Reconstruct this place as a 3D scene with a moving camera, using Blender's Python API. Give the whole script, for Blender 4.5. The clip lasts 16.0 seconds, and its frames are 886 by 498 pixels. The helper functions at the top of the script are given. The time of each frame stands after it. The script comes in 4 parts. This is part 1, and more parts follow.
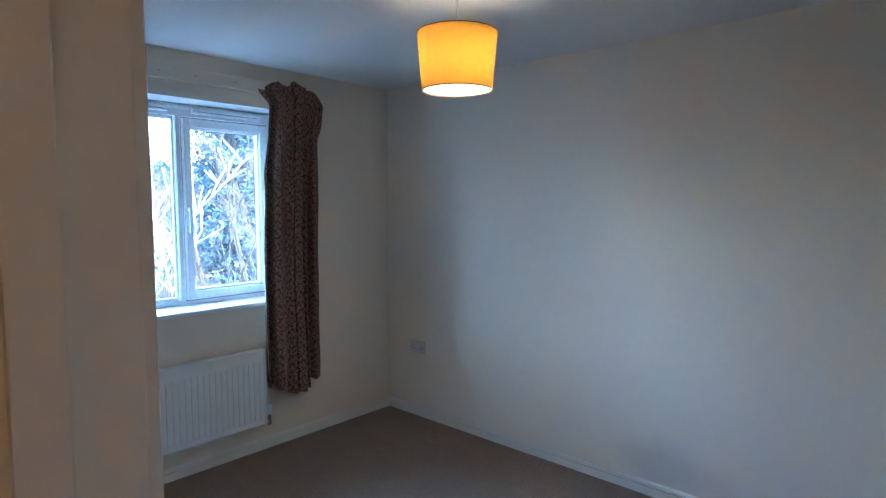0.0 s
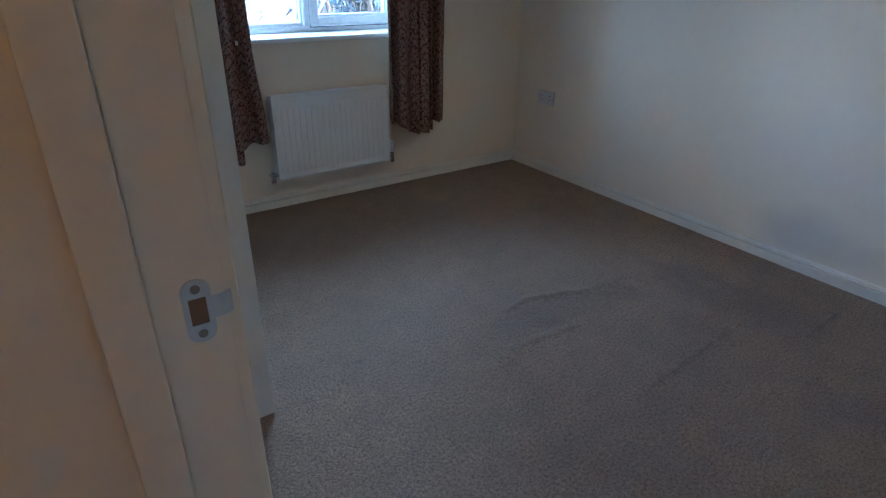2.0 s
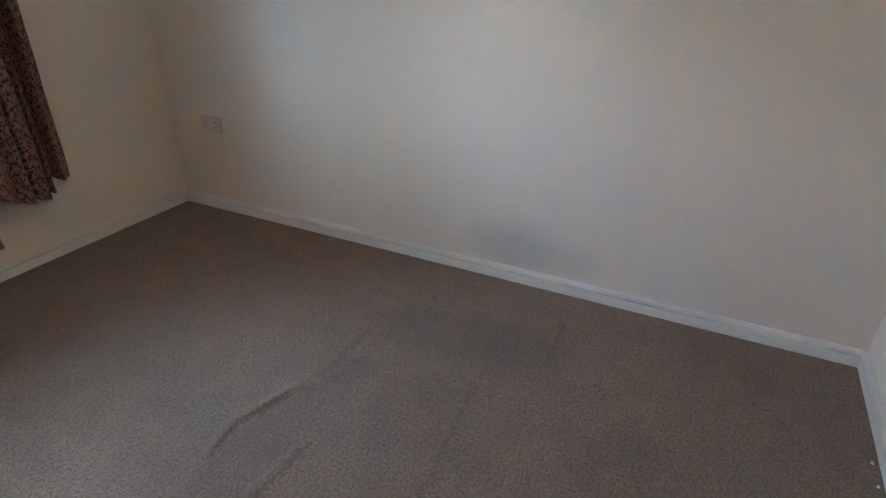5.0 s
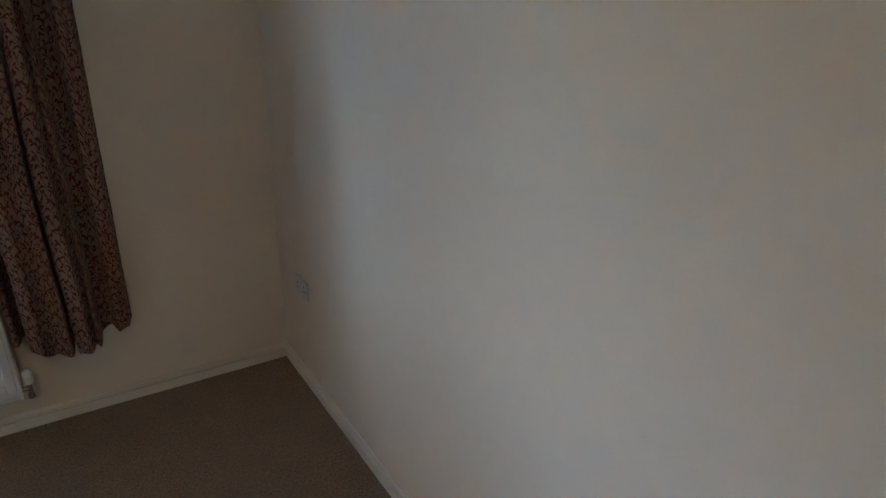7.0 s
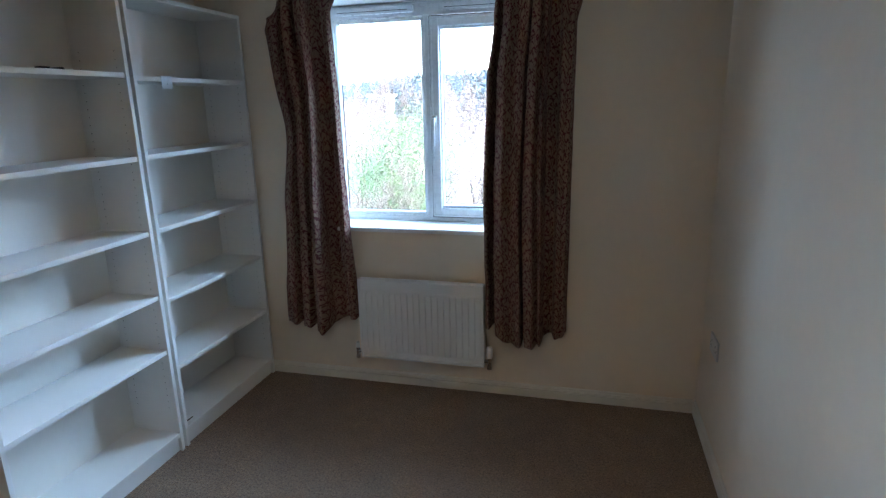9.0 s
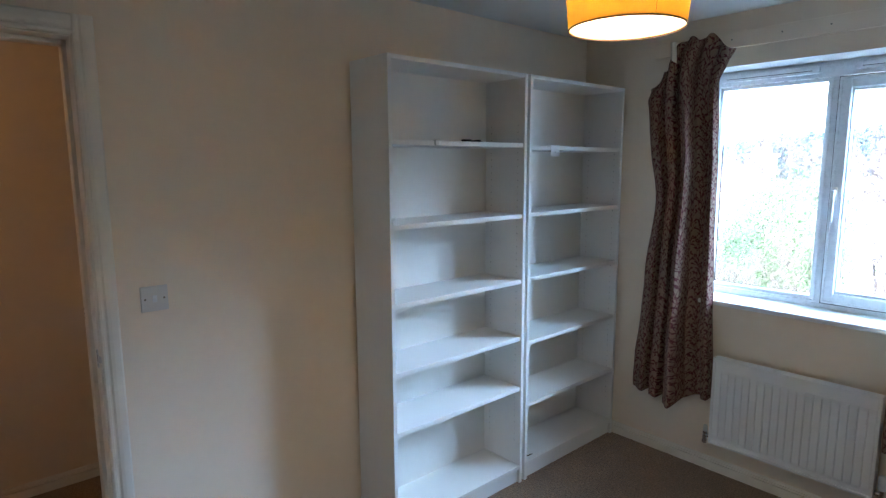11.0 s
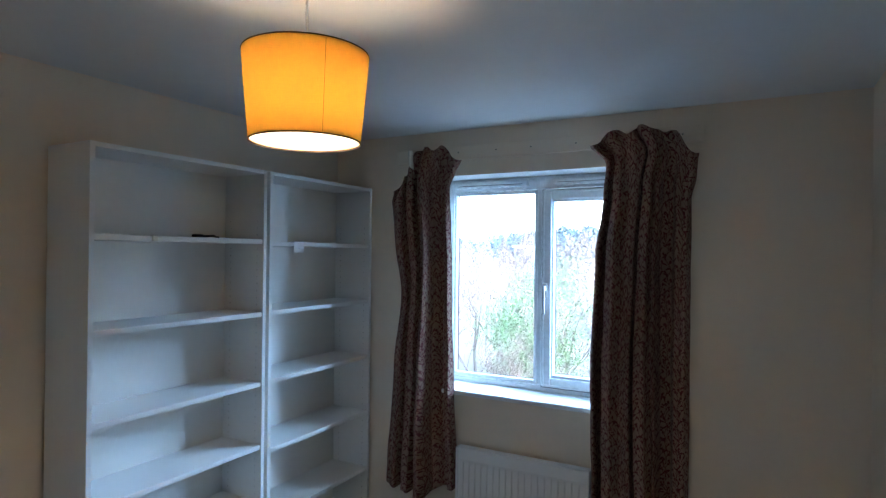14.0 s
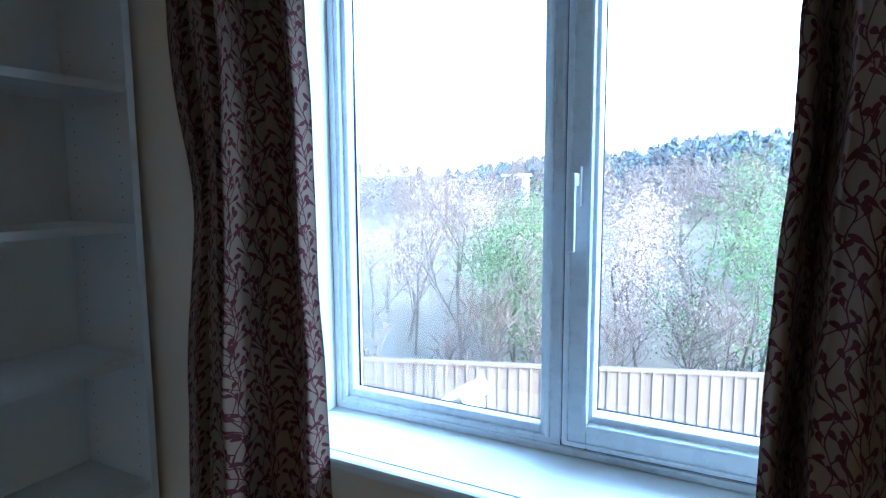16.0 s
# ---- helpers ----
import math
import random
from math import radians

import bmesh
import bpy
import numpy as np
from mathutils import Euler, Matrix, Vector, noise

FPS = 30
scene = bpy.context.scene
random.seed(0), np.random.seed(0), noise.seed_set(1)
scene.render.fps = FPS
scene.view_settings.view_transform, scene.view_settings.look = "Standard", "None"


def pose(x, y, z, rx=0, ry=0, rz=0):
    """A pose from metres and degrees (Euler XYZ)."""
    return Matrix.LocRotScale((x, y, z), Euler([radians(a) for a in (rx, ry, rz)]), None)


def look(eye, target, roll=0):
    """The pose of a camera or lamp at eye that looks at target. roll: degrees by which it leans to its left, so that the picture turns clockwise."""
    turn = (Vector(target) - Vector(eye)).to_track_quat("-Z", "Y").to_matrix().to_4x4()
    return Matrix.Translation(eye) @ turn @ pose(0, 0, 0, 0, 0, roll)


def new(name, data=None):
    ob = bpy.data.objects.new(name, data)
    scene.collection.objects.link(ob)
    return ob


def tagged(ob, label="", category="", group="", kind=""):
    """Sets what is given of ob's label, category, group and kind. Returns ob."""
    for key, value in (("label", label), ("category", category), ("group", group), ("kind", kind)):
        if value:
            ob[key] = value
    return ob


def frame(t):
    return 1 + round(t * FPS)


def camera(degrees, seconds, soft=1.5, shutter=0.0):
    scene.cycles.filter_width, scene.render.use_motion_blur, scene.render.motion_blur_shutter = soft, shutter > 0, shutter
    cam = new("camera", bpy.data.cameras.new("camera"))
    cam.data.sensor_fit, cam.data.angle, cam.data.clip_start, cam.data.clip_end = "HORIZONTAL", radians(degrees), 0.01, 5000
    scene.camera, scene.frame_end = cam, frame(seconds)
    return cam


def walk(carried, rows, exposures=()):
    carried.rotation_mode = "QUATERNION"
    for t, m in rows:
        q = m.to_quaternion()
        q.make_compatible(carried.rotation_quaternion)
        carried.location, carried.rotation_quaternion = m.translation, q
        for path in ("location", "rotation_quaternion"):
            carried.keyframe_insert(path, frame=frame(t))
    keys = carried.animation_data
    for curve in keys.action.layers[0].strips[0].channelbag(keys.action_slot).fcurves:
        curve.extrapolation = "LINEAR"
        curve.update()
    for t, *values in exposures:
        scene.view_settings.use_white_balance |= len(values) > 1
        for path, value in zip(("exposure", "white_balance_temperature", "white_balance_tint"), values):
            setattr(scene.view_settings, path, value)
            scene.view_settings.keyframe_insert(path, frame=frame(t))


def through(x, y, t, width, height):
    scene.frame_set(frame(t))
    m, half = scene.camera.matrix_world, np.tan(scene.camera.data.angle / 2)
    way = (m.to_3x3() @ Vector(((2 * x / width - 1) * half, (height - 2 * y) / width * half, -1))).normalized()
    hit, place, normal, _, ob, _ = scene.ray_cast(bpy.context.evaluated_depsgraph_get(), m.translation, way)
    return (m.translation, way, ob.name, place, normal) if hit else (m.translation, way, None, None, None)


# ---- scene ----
cam = camera(75.1, 16.0, soft=1.3)
PATH = [
    (0, (-0.168, -3.140, 1.503), (1.304, -1.793, 1.345), -0.1),
    (0.5, (-0.095, -3.098, 1.465), (1.146, -1.551, 1.206), 1.0),
    (1, (-0.081, -3.116, 1.411), (0.943, -1.458, 0.96), 2.2),
    (1.5, (-0.072, -3.097, 1.382), (0.857, -1.474, 0.673), 2.6),
    (2, (-0.068, -3.080, 1.264), (0.955, -1.606, 0.381), 0.9),
    (2.5, (-0.021, -3.048, 1.194), (1.156, -1.786, 0.183), -0.4),
    (3, (0.069, -2.98, 1.162), (1.405, -2.007, 0.036), -1.5),
    (3.5, (0.093, -2.967, 1.178), (1.564, -2.259, 0.022), -0.6),
    (4, (0.132, -2.975, 1.237), (1.653, -2.286, 0.136), -0.2),
    (4.5, (0.191, -2.904, 1.316), (1.731, -2.189, 0.26), -0.2),
    (5, (0.484, -2.745, 1.351), (2.077, -1.973, 0.42), 0.7),
    (5.2, (0.591, -2.692, 1.366), (2.186, -1.87, 0.481), -0.1),
    (7.5, (2.119, -2.553, 1.578), (2.821, -0.793, 0.939), 0.3),
    (8, (2.16, -2.714, 1.471), (2.487, -0.815, 0.934), -1.2),
    (8.5, (2.145, -2.795, 1.525), (2.087, -0.867, 0.994), -1.3),
    (9, (2.107, -2.87, 1.564), (1.621, -0.995, 1.069), -1.3),
    (9.5, (2.096, -2.92, 1.574), (1.226, -1.174, 1.133), -1.1),
    (10, (2.073, -2.953, 1.562), (0.846, -1.424, 1.165), -0.6),
    (10.2, (2.076, -2.954, 1.568), (0.74, -1.518, 1.175), -0.5),
    (11.2, (2.105, -2.95, 1.615), (0.615, -1.645, 1.345), -0.1),
    (12.3, (2.125, -2.911, 1.659), (0.752, -1.465, 1.517), 0.1),
    (12.5, (2.142, -2.897, 1.671), (0.796, -1.422, 1.569), 0.2),
    (13, (2.205, -2.854, 1.676), (0.985, -1.269, 1.677), 0.5),
    (13.5, (2.241, -2.836, 1.669), (1.211, -1.122, 1.723), 0.5),
    (14, (2.274, -2.774, 1.654), (1.317, -1.018, 1.665), 0.6),
    (14.5, (2.236, -2.562, 1.538), (1.289, -0.801, 1.508), 0.2),
    (15, (2.067, -2.057, 1.449), (1.129, -0.292, 1.375), 0.3),
    (15.5, (1.785, -1.541, 1.44), (0.862, 0.23, 1.331), 0.4),
    (16, (1.569, -0.908, 1.463), (0.651, 0.855, 1.238), -0.3),
]
EXPOSURES = [(0, 5.3, 5066, 13), (1, 5.02, 5307, 13), (2, 5.05, 5452, 15), (3.5, 5.64, 5934, 18), (5.2, 5.53, 6340, 20), (7.5, 4.9, 6480, 19), (9, 4.93, 6060, 17), (10.2, 5.17, 6079, 18), (12.5, 5.43, 5790, 17), (13.5, 4.97, 5645, 16), (14.5, 4.84, 5500, 14), (15.2, 4.81, 5404, 13), (15.6, 4.68, 5404, 13), (16, 4.32, 5307, 13)]
walk(cam, [(t, look(eye, target, roll)) for t, eye, target, roll in PATH], EXPOSURES)

# ---- world and light ----
SUN_ELEV, SUN_ROT = radians(32), radians(112)
world = bpy.data.worlds.new("sky")
scene.world = world
world.use_nodes = True
wt = world.node_tree
sky = wt.nodes.new("ShaderNodeTexSky")
sky.sky_type, sky.sun_disc = "NISHITA", False
sky.sun_elevation, sky.sun_rotation = SUN_ELEV, SUN_ROT
sky.air_density, sky.dust_density, sky.ozone_density = 1.0, 1.5, 2.0
wt.links.new(sky.outputs[0], wt.nodes["Background"].inputs[0])
wt.nodes["Background"].inputs[1].default_value = 0.15

sun = new("sun", bpy.data.lights.new("sun", "SUN"))
sun.data.energy, sun.data.angle, sun.data.color = 0.4, radians(15), (1.0, 0.95, 0.88)
sun_dir = Vector((math.sin(SUN_ROT) * math.cos(SUN_ELEV), math.cos(SUN_ROT) * math.cos(SUN_ELEV), math.sin(SUN_ELEV)))
sun.matrix_world = look(sun_dir * 30, (0, 0, 0))

# unseen lamps added for the bright overcast sky above and beside the window
for eye, wide, high, watts in (((1.26, 2.9, 3.75), 4.6, 1.7, 16.0), ((5.2, 4.1, 4.5), 4.6, 3.2, 66.0), ((6.4, 1.9, 2.9), 2.6, 3.6, 36.0), ((-4.0, 3.5, 3.3), 5.0, 3.8, 25.0)):
    sky_light = new("window_sky_light", bpy.data.lights.new("window_sky_light", "AREA"))
    sky_light.data.shape, sky_light.data.size, sky_light.data.size_y = "RECTANGLE", wide, high
    sky_light.data.energy, sky_light.data.color = watts, (0.47, 0.73, 1.0)
    sky_light.matrix_world = look(eye, (1.26, 0.1, 1.4))

BULB = (1.383, -1.789, 1.99)
bulb_light = new("bulb_light", bpy.data.lights.new("bulb_light", "POINT"))
bulb_light.data.energy, bulb_light.data.color, bulb_light.data.shadow_soft_size = 0.112, (1.0, 0.68, 0.31), 0.045
bulb_light.location = (BULB[0], BULB[1], BULB[2] - 0.005)
hall_light = new("hall_light", bpy.data.lights.new("hall_light", "POINT"))
hall_light.data.energy, hall_light.data.color, hall_light.data.shadow_soft_size = 0.135, (1.0, 0.60, 0.26), 0.06
hall_light.location = (-0.42, -4.0, 2.15)

# ---- materials ----


class Nodes:
    """Short node building for one material."""

    def __init__(self, name):
        self.mat = bpy.data.materials.new(name)
        self.mat.use_nodes = True
        self.tree = self.mat.node_tree
        self.bsdf = self.tree.nodes["Principled BSDF"]

    def node(self, kind, **settings):
        n = self.tree.nodes.new(kind)
        for key, value in settings.items():
            if key in n.inputs:
                n.inputs[key].default_value = value
        return n

    def link(self, a, b):
        self.tree.links.new(a, b)

    def put(self, socket, value):
        if isinstance(value, bpy.types.NodeSocket):
            self.link(value, socket)
        else:
            socket.default_value = value

    def math(self, op, a, b=0.0, c=None, clamp=False):
        n = self.tree.nodes.new("ShaderNodeMath")
        n.operation, n.use_clamp = op, clamp
        self.put(n.inputs[0], a)
        self.put(n.inputs[1], b)
        if c is not None:
            self.put(n.inputs[2], c)
        return n.outputs[0]

    def mix(self, fac, a, b):
        n = self.tree.nodes.new("ShaderNodeMix")
        n.data_type = "RGBA"
        self.put(n.inputs[0], fac)
        self.put(n.inputs[6], a)
        self.put(n.inputs[7], b)
        return n.outputs[2]

    def coords(self, which="Object"):
        return self.node("ShaderNodeTexCoord").outputs[which]

    def noise(self, scale, detail=3.0, rough=0.5, vec=None):
        n = self.node("ShaderNodeTexNoise", Scale=scale, Detail=detail, Roughness=rough)
        self.link(vec if vec is not None else self.coords(), n.inputs["Vector"])
        return n.outputs["Fac"]

    def ramp(self, fac, lo, hi):
        n = self.node("ShaderNodeMapRange")
        n.inputs[1].default_value, n.inputs[2].default_value = lo, hi
        self.put(n.inputs[0], fac)
        return n.outputs[0]

    def bump(self, height, strength, distance):
        n = self.node("ShaderNodeBump", Strength=strength, Distance=distance)
        self.link(height, n.inputs["Height"])
        self.link(n.outputs[0], self.bsdf.inputs["Normal"])

    def finish(self, color, rough=0.5, metal=0.0, spec=None):
        self.put(self.bsdf.inputs["Base Color"], color)
        self.put(self.bsdf.inputs["Roughness"], rough)
        self.bsdf.inputs["Metallic"].default_value = metal
        if spec is not None:
            self.bsdf.inputs["Specular IOR Level"].default_value = spec
        return self.mat


def rgba(c):
    return (*c, 1.0)


def painted(name, color, rough=0.6, vary=0.06, scale=3.0, grain=260.0, bump=0.15, dist=0.0006, spec=0.3):
    """Paint or plain board: slight mottling at two scales and a fine relief."""
    n = Nodes(name)
    big, small = n.noise(scale, 4.0), n.noise(scale * 14, 3.0)
    f = n.math("ADD", n.math("MULTIPLY", big, 0.65), n.math("MULTIPLY", small, 0.35))
    dark, light = [c * (1 - vary) for c in color], [min(1, c * (1 + vary)) for c in color]
    col = n.mix(n.ramp(f, 0.3, 0.7), rgba(dark), rgba(light))
    n.bump(n.noise(grain, 2.0), bump, dist)
    return n.finish(col, n.math("ADD", rough - 0.06, n.math("MULTIPLY", small, 0.12)), 0.0, spec)


def scuffed_wall():
    """The cream paint with a greyed scuff low down, where a bed head has rubbed."""
    n = Nodes("scuffed_cream_paint")
    sep = n.node("ShaderNodeSeparateXYZ")
    n.link(n.coords(), sep.inputs[0])
    a = n.math("DIVIDE", n.math("ADD", sep.outputs[1], 2.09), 0.34)
    b = n.math("DIVIDE", n.math("SUBTRACT", sep.outputs[2], 0.17), 0.16)
    d = n.math("ADD", n.math("SQRT", n.math("ADD", n.math("MULTIPLY", a, a), n.math("MULTIPLY", b, b))), n.math("MULTIPLY", n.math("SUBTRACT", n.noise(5.0, 4.0), 0.5), 0.9))
    mask = n.math("SUBTRACT", 1.0, n.ramp(d, 0.35, 1.0))
    big, small = n.noise(1.6, 4.0), n.noise(22.0, 3.0)
    f = n.math("ADD", n.math("MULTIPLY", big, 0.65), n.math("MULTIPLY", small, 0.35))
    col = n.mix(n.ramp(f, 0.3, 0.7), (0.772, 0.661, 0.526, 1), (0.828, 0.709, 0.564, 1))
    col = n.mix(n.math("MULTIPLY", mask, 0.5), col, (0.50, 0.45, 0.39, 1))
    n.bump(n.noise(190.0, 2.0), 0.25, 0.0012)
    return n.finish(col, 0.75, 0.0, 0.2)


def metal(name, color, rough=0.25):
    n = Nodes(name)
    return n.finish(n.mix(n.noise(40.0), rgba([c * 0.8 for c in color]), rgba(color)), n.math("ADD", rough - 0.08, n.math("MULTIPLY", n.noise(90.0), 0.2)), 1.0)


def carpet_material():
    n = Nodes("carpet_pile")
    pile, tuft = n.noise(380.0, 2.0, 0.7), n.noise(105.0, 3.0, 0.8)
    patch, broad = n.noise(9.0, 4.0, 0.6), n.noise(1.7, 3.0)
    stain_shade = n.node("ShaderNodeAttribute")
    stain_shade.attribute_name = "wear"
    f = n.math("ADD", n.math("MULTIPLY", pile, 0.5), n.math("MULTIPLY", tuft, 0.5))
    col = n.mix(n.ramp(f, 0.39, 0.63), (0.125, 0.078, 0.049, 1), (0.66, 0.452, 0.298, 1))
    col = n.mix(n.ramp(patch, 0.35, 0.75), col, n.mix(0.34, col, (0.16, 0.12, 0.10, 1)))
    col = n.mix(n.math("MULTIPLY", n.ramp(broad, 0.4, 0.7), 0.25), col, (0.22, 0.17, 0.14, 1))
    # darkens the pile for the marks and for the painted ruck shade
    col = n.mix(n.math("MULTIPLY", stain_shade.outputs["Fac"], n.math("ADD", 0.22, n.math("MULTIPLY", patch, 0.4))), col, (0.13, 0.11, 0.10, 1))
    n.bump(n.math("ADD", pile, n.math("MULTIPLY", tuft, 1.6)), 1.0, 0.008)
    n.bsdf.inputs["Sheen Weight"].default_value = 0.15
    return n.finish(col, 0.95, 0.0, 0.1)


def curtain_material():
    """Woven cloth printed with upright stems that carry drop-shaped leaves, in cloth metres."""
    n = Nodes("curtain_print")
    sep = n.node("ShaderNodeSeparateXYZ")
    n.link(n.coords("UV"), sep.inputs[0])
    warp_u, warp_v = n.noise(6.5, 2.5, 0.5, n.coords("UV")), n.noise(5.5, 2.5, 0.5, n.coords("UV"))
    uw = n.math("ADD", n.math("MULTIPLY", sep.outputs[0], 1.3), n.math("MULTIPLY", n.math("SUBTRACT", warp_u, 0.5), 0.065))
    vw = n.math("ADD", n.math("MULTIPLY", sep.outputs[1], 1.3), n.math("MULTIPLY", warp_v, 0.050))

    def sprigs(PW, PH, offset, rows):
        """Bent stems with sprigs: where each leaves the stem, its angle, its reach and the leaf's half length."""
        cell = n.math("DIVIDE", n.math("ADD", uw, offset), PW)
        u = n.math("SUBTRACT", n.math("MULTIPLY", n.math("FRACT", cell), PW), PW / 2)
        v = n.math("SUBTRACT", n.math("MULTIPLY", n.math("FRACT", n.math("MULTIPLY", n.math("FLOOR", cell), 0.618)), PH), vw)
        su = n.math("SUBTRACT", u, n.math("MULTIPLY", n.math("SINE", n.math("MULTIPLY", v, 2 * math.pi / PH)), 0.007))
        ink = n.math("LESS_THAN", n.math("ABSOLUTE", su), 0.0012)
        for v0, ang, reach, size in rows:
            c, sn = math.cos(radians(ang)), math.sin(radians(ang))
            du = n.math("SUBTRACT", su, c * reach)
            dv = n.math("SUBTRACT", n.math("MULTIPLY", n.math("FRACT", n.math("ADD", n.math("DIVIDE", n.math("SUBTRACT", v, v0 + sn * reach), PH), 0.5)), PH), PH / 2)
            a = n.math("DIVIDE", n.math("ADD", n.math("MULTIPLY", du, c), n.math("MULTIPLY", dv, sn)), size)
            b = n.math("DIVIDE", n.math("SUBTRACT", n.math("MULTIPLY", dv, c), n.math("MULTIPLY", du, sn)), size)
            bw = n.math("DIVIDE", b, n.math("ADD", 0.42, n.math("MULTIPLY", a, 0.18)))
            leaf = n.math("LESS_THAN", n.math("ADD", n.math("MULTIPLY", a, a), n.math("MULTIPLY", bw, bw)), 1.0)
            span = reach / size
            stalk = n.math("MULTIPLY", n.math("LESS_THAN", n.math("ABSOLUTE", b), 0.10), n.math("LESS_THAN", n.math("ABSOLUTE", n.math("ADD", a, span / 2 + 0.4)), span / 2 - 0.4))
            ink = n.math("MAXIMUM", ink, n.math("MAXIMUM", leaf, stalk))
        return ink

    ink = n.math("MAXIMUM", sprigs(0.085, 0.135, 0.0, ((0.004, 38, 0.036, 0.0115), (0.022, 140, 0.034, 0.0120), (0.040, 62, 0.032, 0.0105), (0.058, 118, 0.036, 0.0110), (0.078, 30, 0.034, 0.0110), (0.094, 146, 0.036, 0.0105), (0.112, 80, 0.026, 0.0115))),
                 sprigs(0.062, 0.104, 0.027, ((0.006, 58, 0.024, 0.0100), (0.026, 128, 0.026, 0.0105), (0.046, 45, 0.025, 0.0105), (0.068, 112, 0.022, 0.0095), (0.088, 138, 0.026, 0.0100))))
    ink = n.math("MAXIMUM", ink, sprigs(0.073, 0.121, 0.049, ((0.010, 64, 0.028, 0.0105), (0.034, 136, 0.030, 0.0110), (0.056, 50, 0.030, 0.0105), (0.080, 104, 0.028, 0.0110), (0.100, 142, 0.028, 0.0100))))
    weave = n.noise(700.0, 2.0, 0.6, n.coords("UV"))
    tone = n.noise(30.0, 2.0, 0.5, n.coords("UV"))
    cloth = n.mix(weave, (0.185, 0.115, 0.078, 1), (0.300, 0.198, 0.140, 1))
    red = n.mix(tone, (0.052, 0.014, 0.013, 1), (0.135, 0.019, 0.022, 1))
    n.bump(weave, 0.4, 0.0006)
    n.bsdf.inputs["Sheen Weight"].default_value = 0.04
    return n.finish(n.mix(ink, cloth, red), 0.8, 0.0, 0.2)


def shade_material(name, color, through):
    n = Nodes(name)
    out = n.tree.nodes["Material Output"]
    weave = n.noise(420.0, 3.0, 0.7)
    col = n.mix(weave, rgba([c * 0.86 for c in color]), rgba(color))
    thin = n.node("ShaderNodeBsdfTranslucent")
    n.link(col, thin.inputs[0])
    n.finish(col, 0.8, 0.0, 0.2)
    m = n.node("ShaderNodeMixShader")
    m.inputs[0].default_value = through
    n.link(n.bsdf.outputs[0], m.inputs[1])
    n.link(thin.outputs[0], m.inputs[2])
    n.link(m.outputs[0], out.inputs[0])
    return n.mat


def glowing(name, color, strength):
    n = Nodes(name)
    n.bsdf.inputs["Emission Color"].default_value = rgba(color)
    n.bsdf.inputs["Emission Strength"].default_value = strength
    return n.finish(rgba((0.9, 0.85, 0.7)), 0.4)


def glass_material():
    n = Nodes("window_glass")
    out = n.tree.nodes["Material Output"]
    clear, gloss = n.node("ShaderNodeBsdfTransparent"), n.node("ShaderNodeBsdfGlossy", Roughness=0.02)
    clear.inputs[0].default_value = (0.94, 0.97, 0.97, 1)
    fres = n.node("ShaderNodeFresnel", IOR=1.45)
    m = n.node("ShaderNodeMixShader")
    n.link(fres.outputs[0], m.inputs[0])
    n.link(clear.outputs[0], m.inputs[1])
    n.link(gloss.outputs[0], m.inputs[2])
    n.link(m.outputs[0], out.inputs[0])
    return n.mat


def bark_material(name, a, b):
    n = Nodes(name)
    n.bump(n.noise(30.0, 4.0), 0.5, 0.02)
    return n.finish(n.mix(n.noise(6.0, 4.0), rgba(a), rgba(b)), 0.9, 0.0, 0.1)


def leaf_material(name, a, b):
    n = Nodes(name)
    geo = n.node("ShaderNodeNewGeometry")
    return n.finish(n.mix(geo.outputs["Random Per Island"], rgba(a), rgba(b)), 0.7, 0.0, 0.2)


def board_material(name, a, b):
    n = Nodes(name)
    info = n.node("ShaderNodeObjectInfo")
    mp = n.node("ShaderNodeMapping")
    mp.inputs["Scale"].default_value = (14, 14, 1.2)
    n.link(n.coords(), mp.inputs[0])
    grain = n.noise(5.0, 5.0, 0.6, mp.outputs[0])
    col = n.mix(n.math("ADD", n.math("MULTIPLY", grain, 0.6), n.math("MULTIPLY", info.outputs["Random"], 0.4)), rgba(a), rgba(b))
    n.bump(grain, 0.3, 0.004)
    return n.finish(col, 0.85, 0.0, 0.15)


WALL = painted("cream_wall_paint", (0.80, 0.685, 0.545), 0.75, 0.035, 1.6, 190.0, 0.25, 0.0012, 0.2)
SCUFFED = scuffed_wall()
CEIL = painted("white_ceiling_paint", (0.74, 0.73, 0.70), 0.8, 0.03, 1.2, 120.0, 0.3, 0.0015, 0.2)
TRIM = painted("white_gloss_trim", (0.77, 0.72, 0.63), 0.35, 0.04, 4.0, 60.0, 0.08, 0.0008, 0.5)
UPVC = painted("white_upvc", (0.68, 0.705, 0.73), 0.28, 0.02, 3.0, 40.0, 0.03, 0.0004, 0.5)
SILLP = painted("white_sill_paint", (0.80, 0.80, 0.78), 0.35, 0.03, 5.0, 70.0, 0.06, 0.0006, 0.5)
MELA = painted("white_melamine", (0.79, 0.785, 0.755), 0.38, 0.025, 2.0, 500.0, 0.06, 0.0003, 0.45)
BACKB = painted("white_backing_board", (0.79, 0.775, 0.725), 0.5, 0.03, 2.0, 500.0, 0.05, 0.0003, 0.35)
RADP = painted("white_radiator_enamel", (0.74, 0.74, 0.72), 0.4, 0.025, 4.0, 300.0, 0.04, 0.0003, 0.45)
PLAST = painted("white_plastic", (0.62, 0.60, 0.56), 0.35, 0.02, 8.0, 300.0, 0.02, 0.0002, 0.5)
PAPER = painted("white_paper", (0.82, 0.84, 0.86), 0.7, 0.02)
# rubber parts, and the painted shadow gap round the casement
RUBBER_AND_GAP = painted("dark_rubber", (0.02, 0.02, 0.022), 0.6, 0.1)
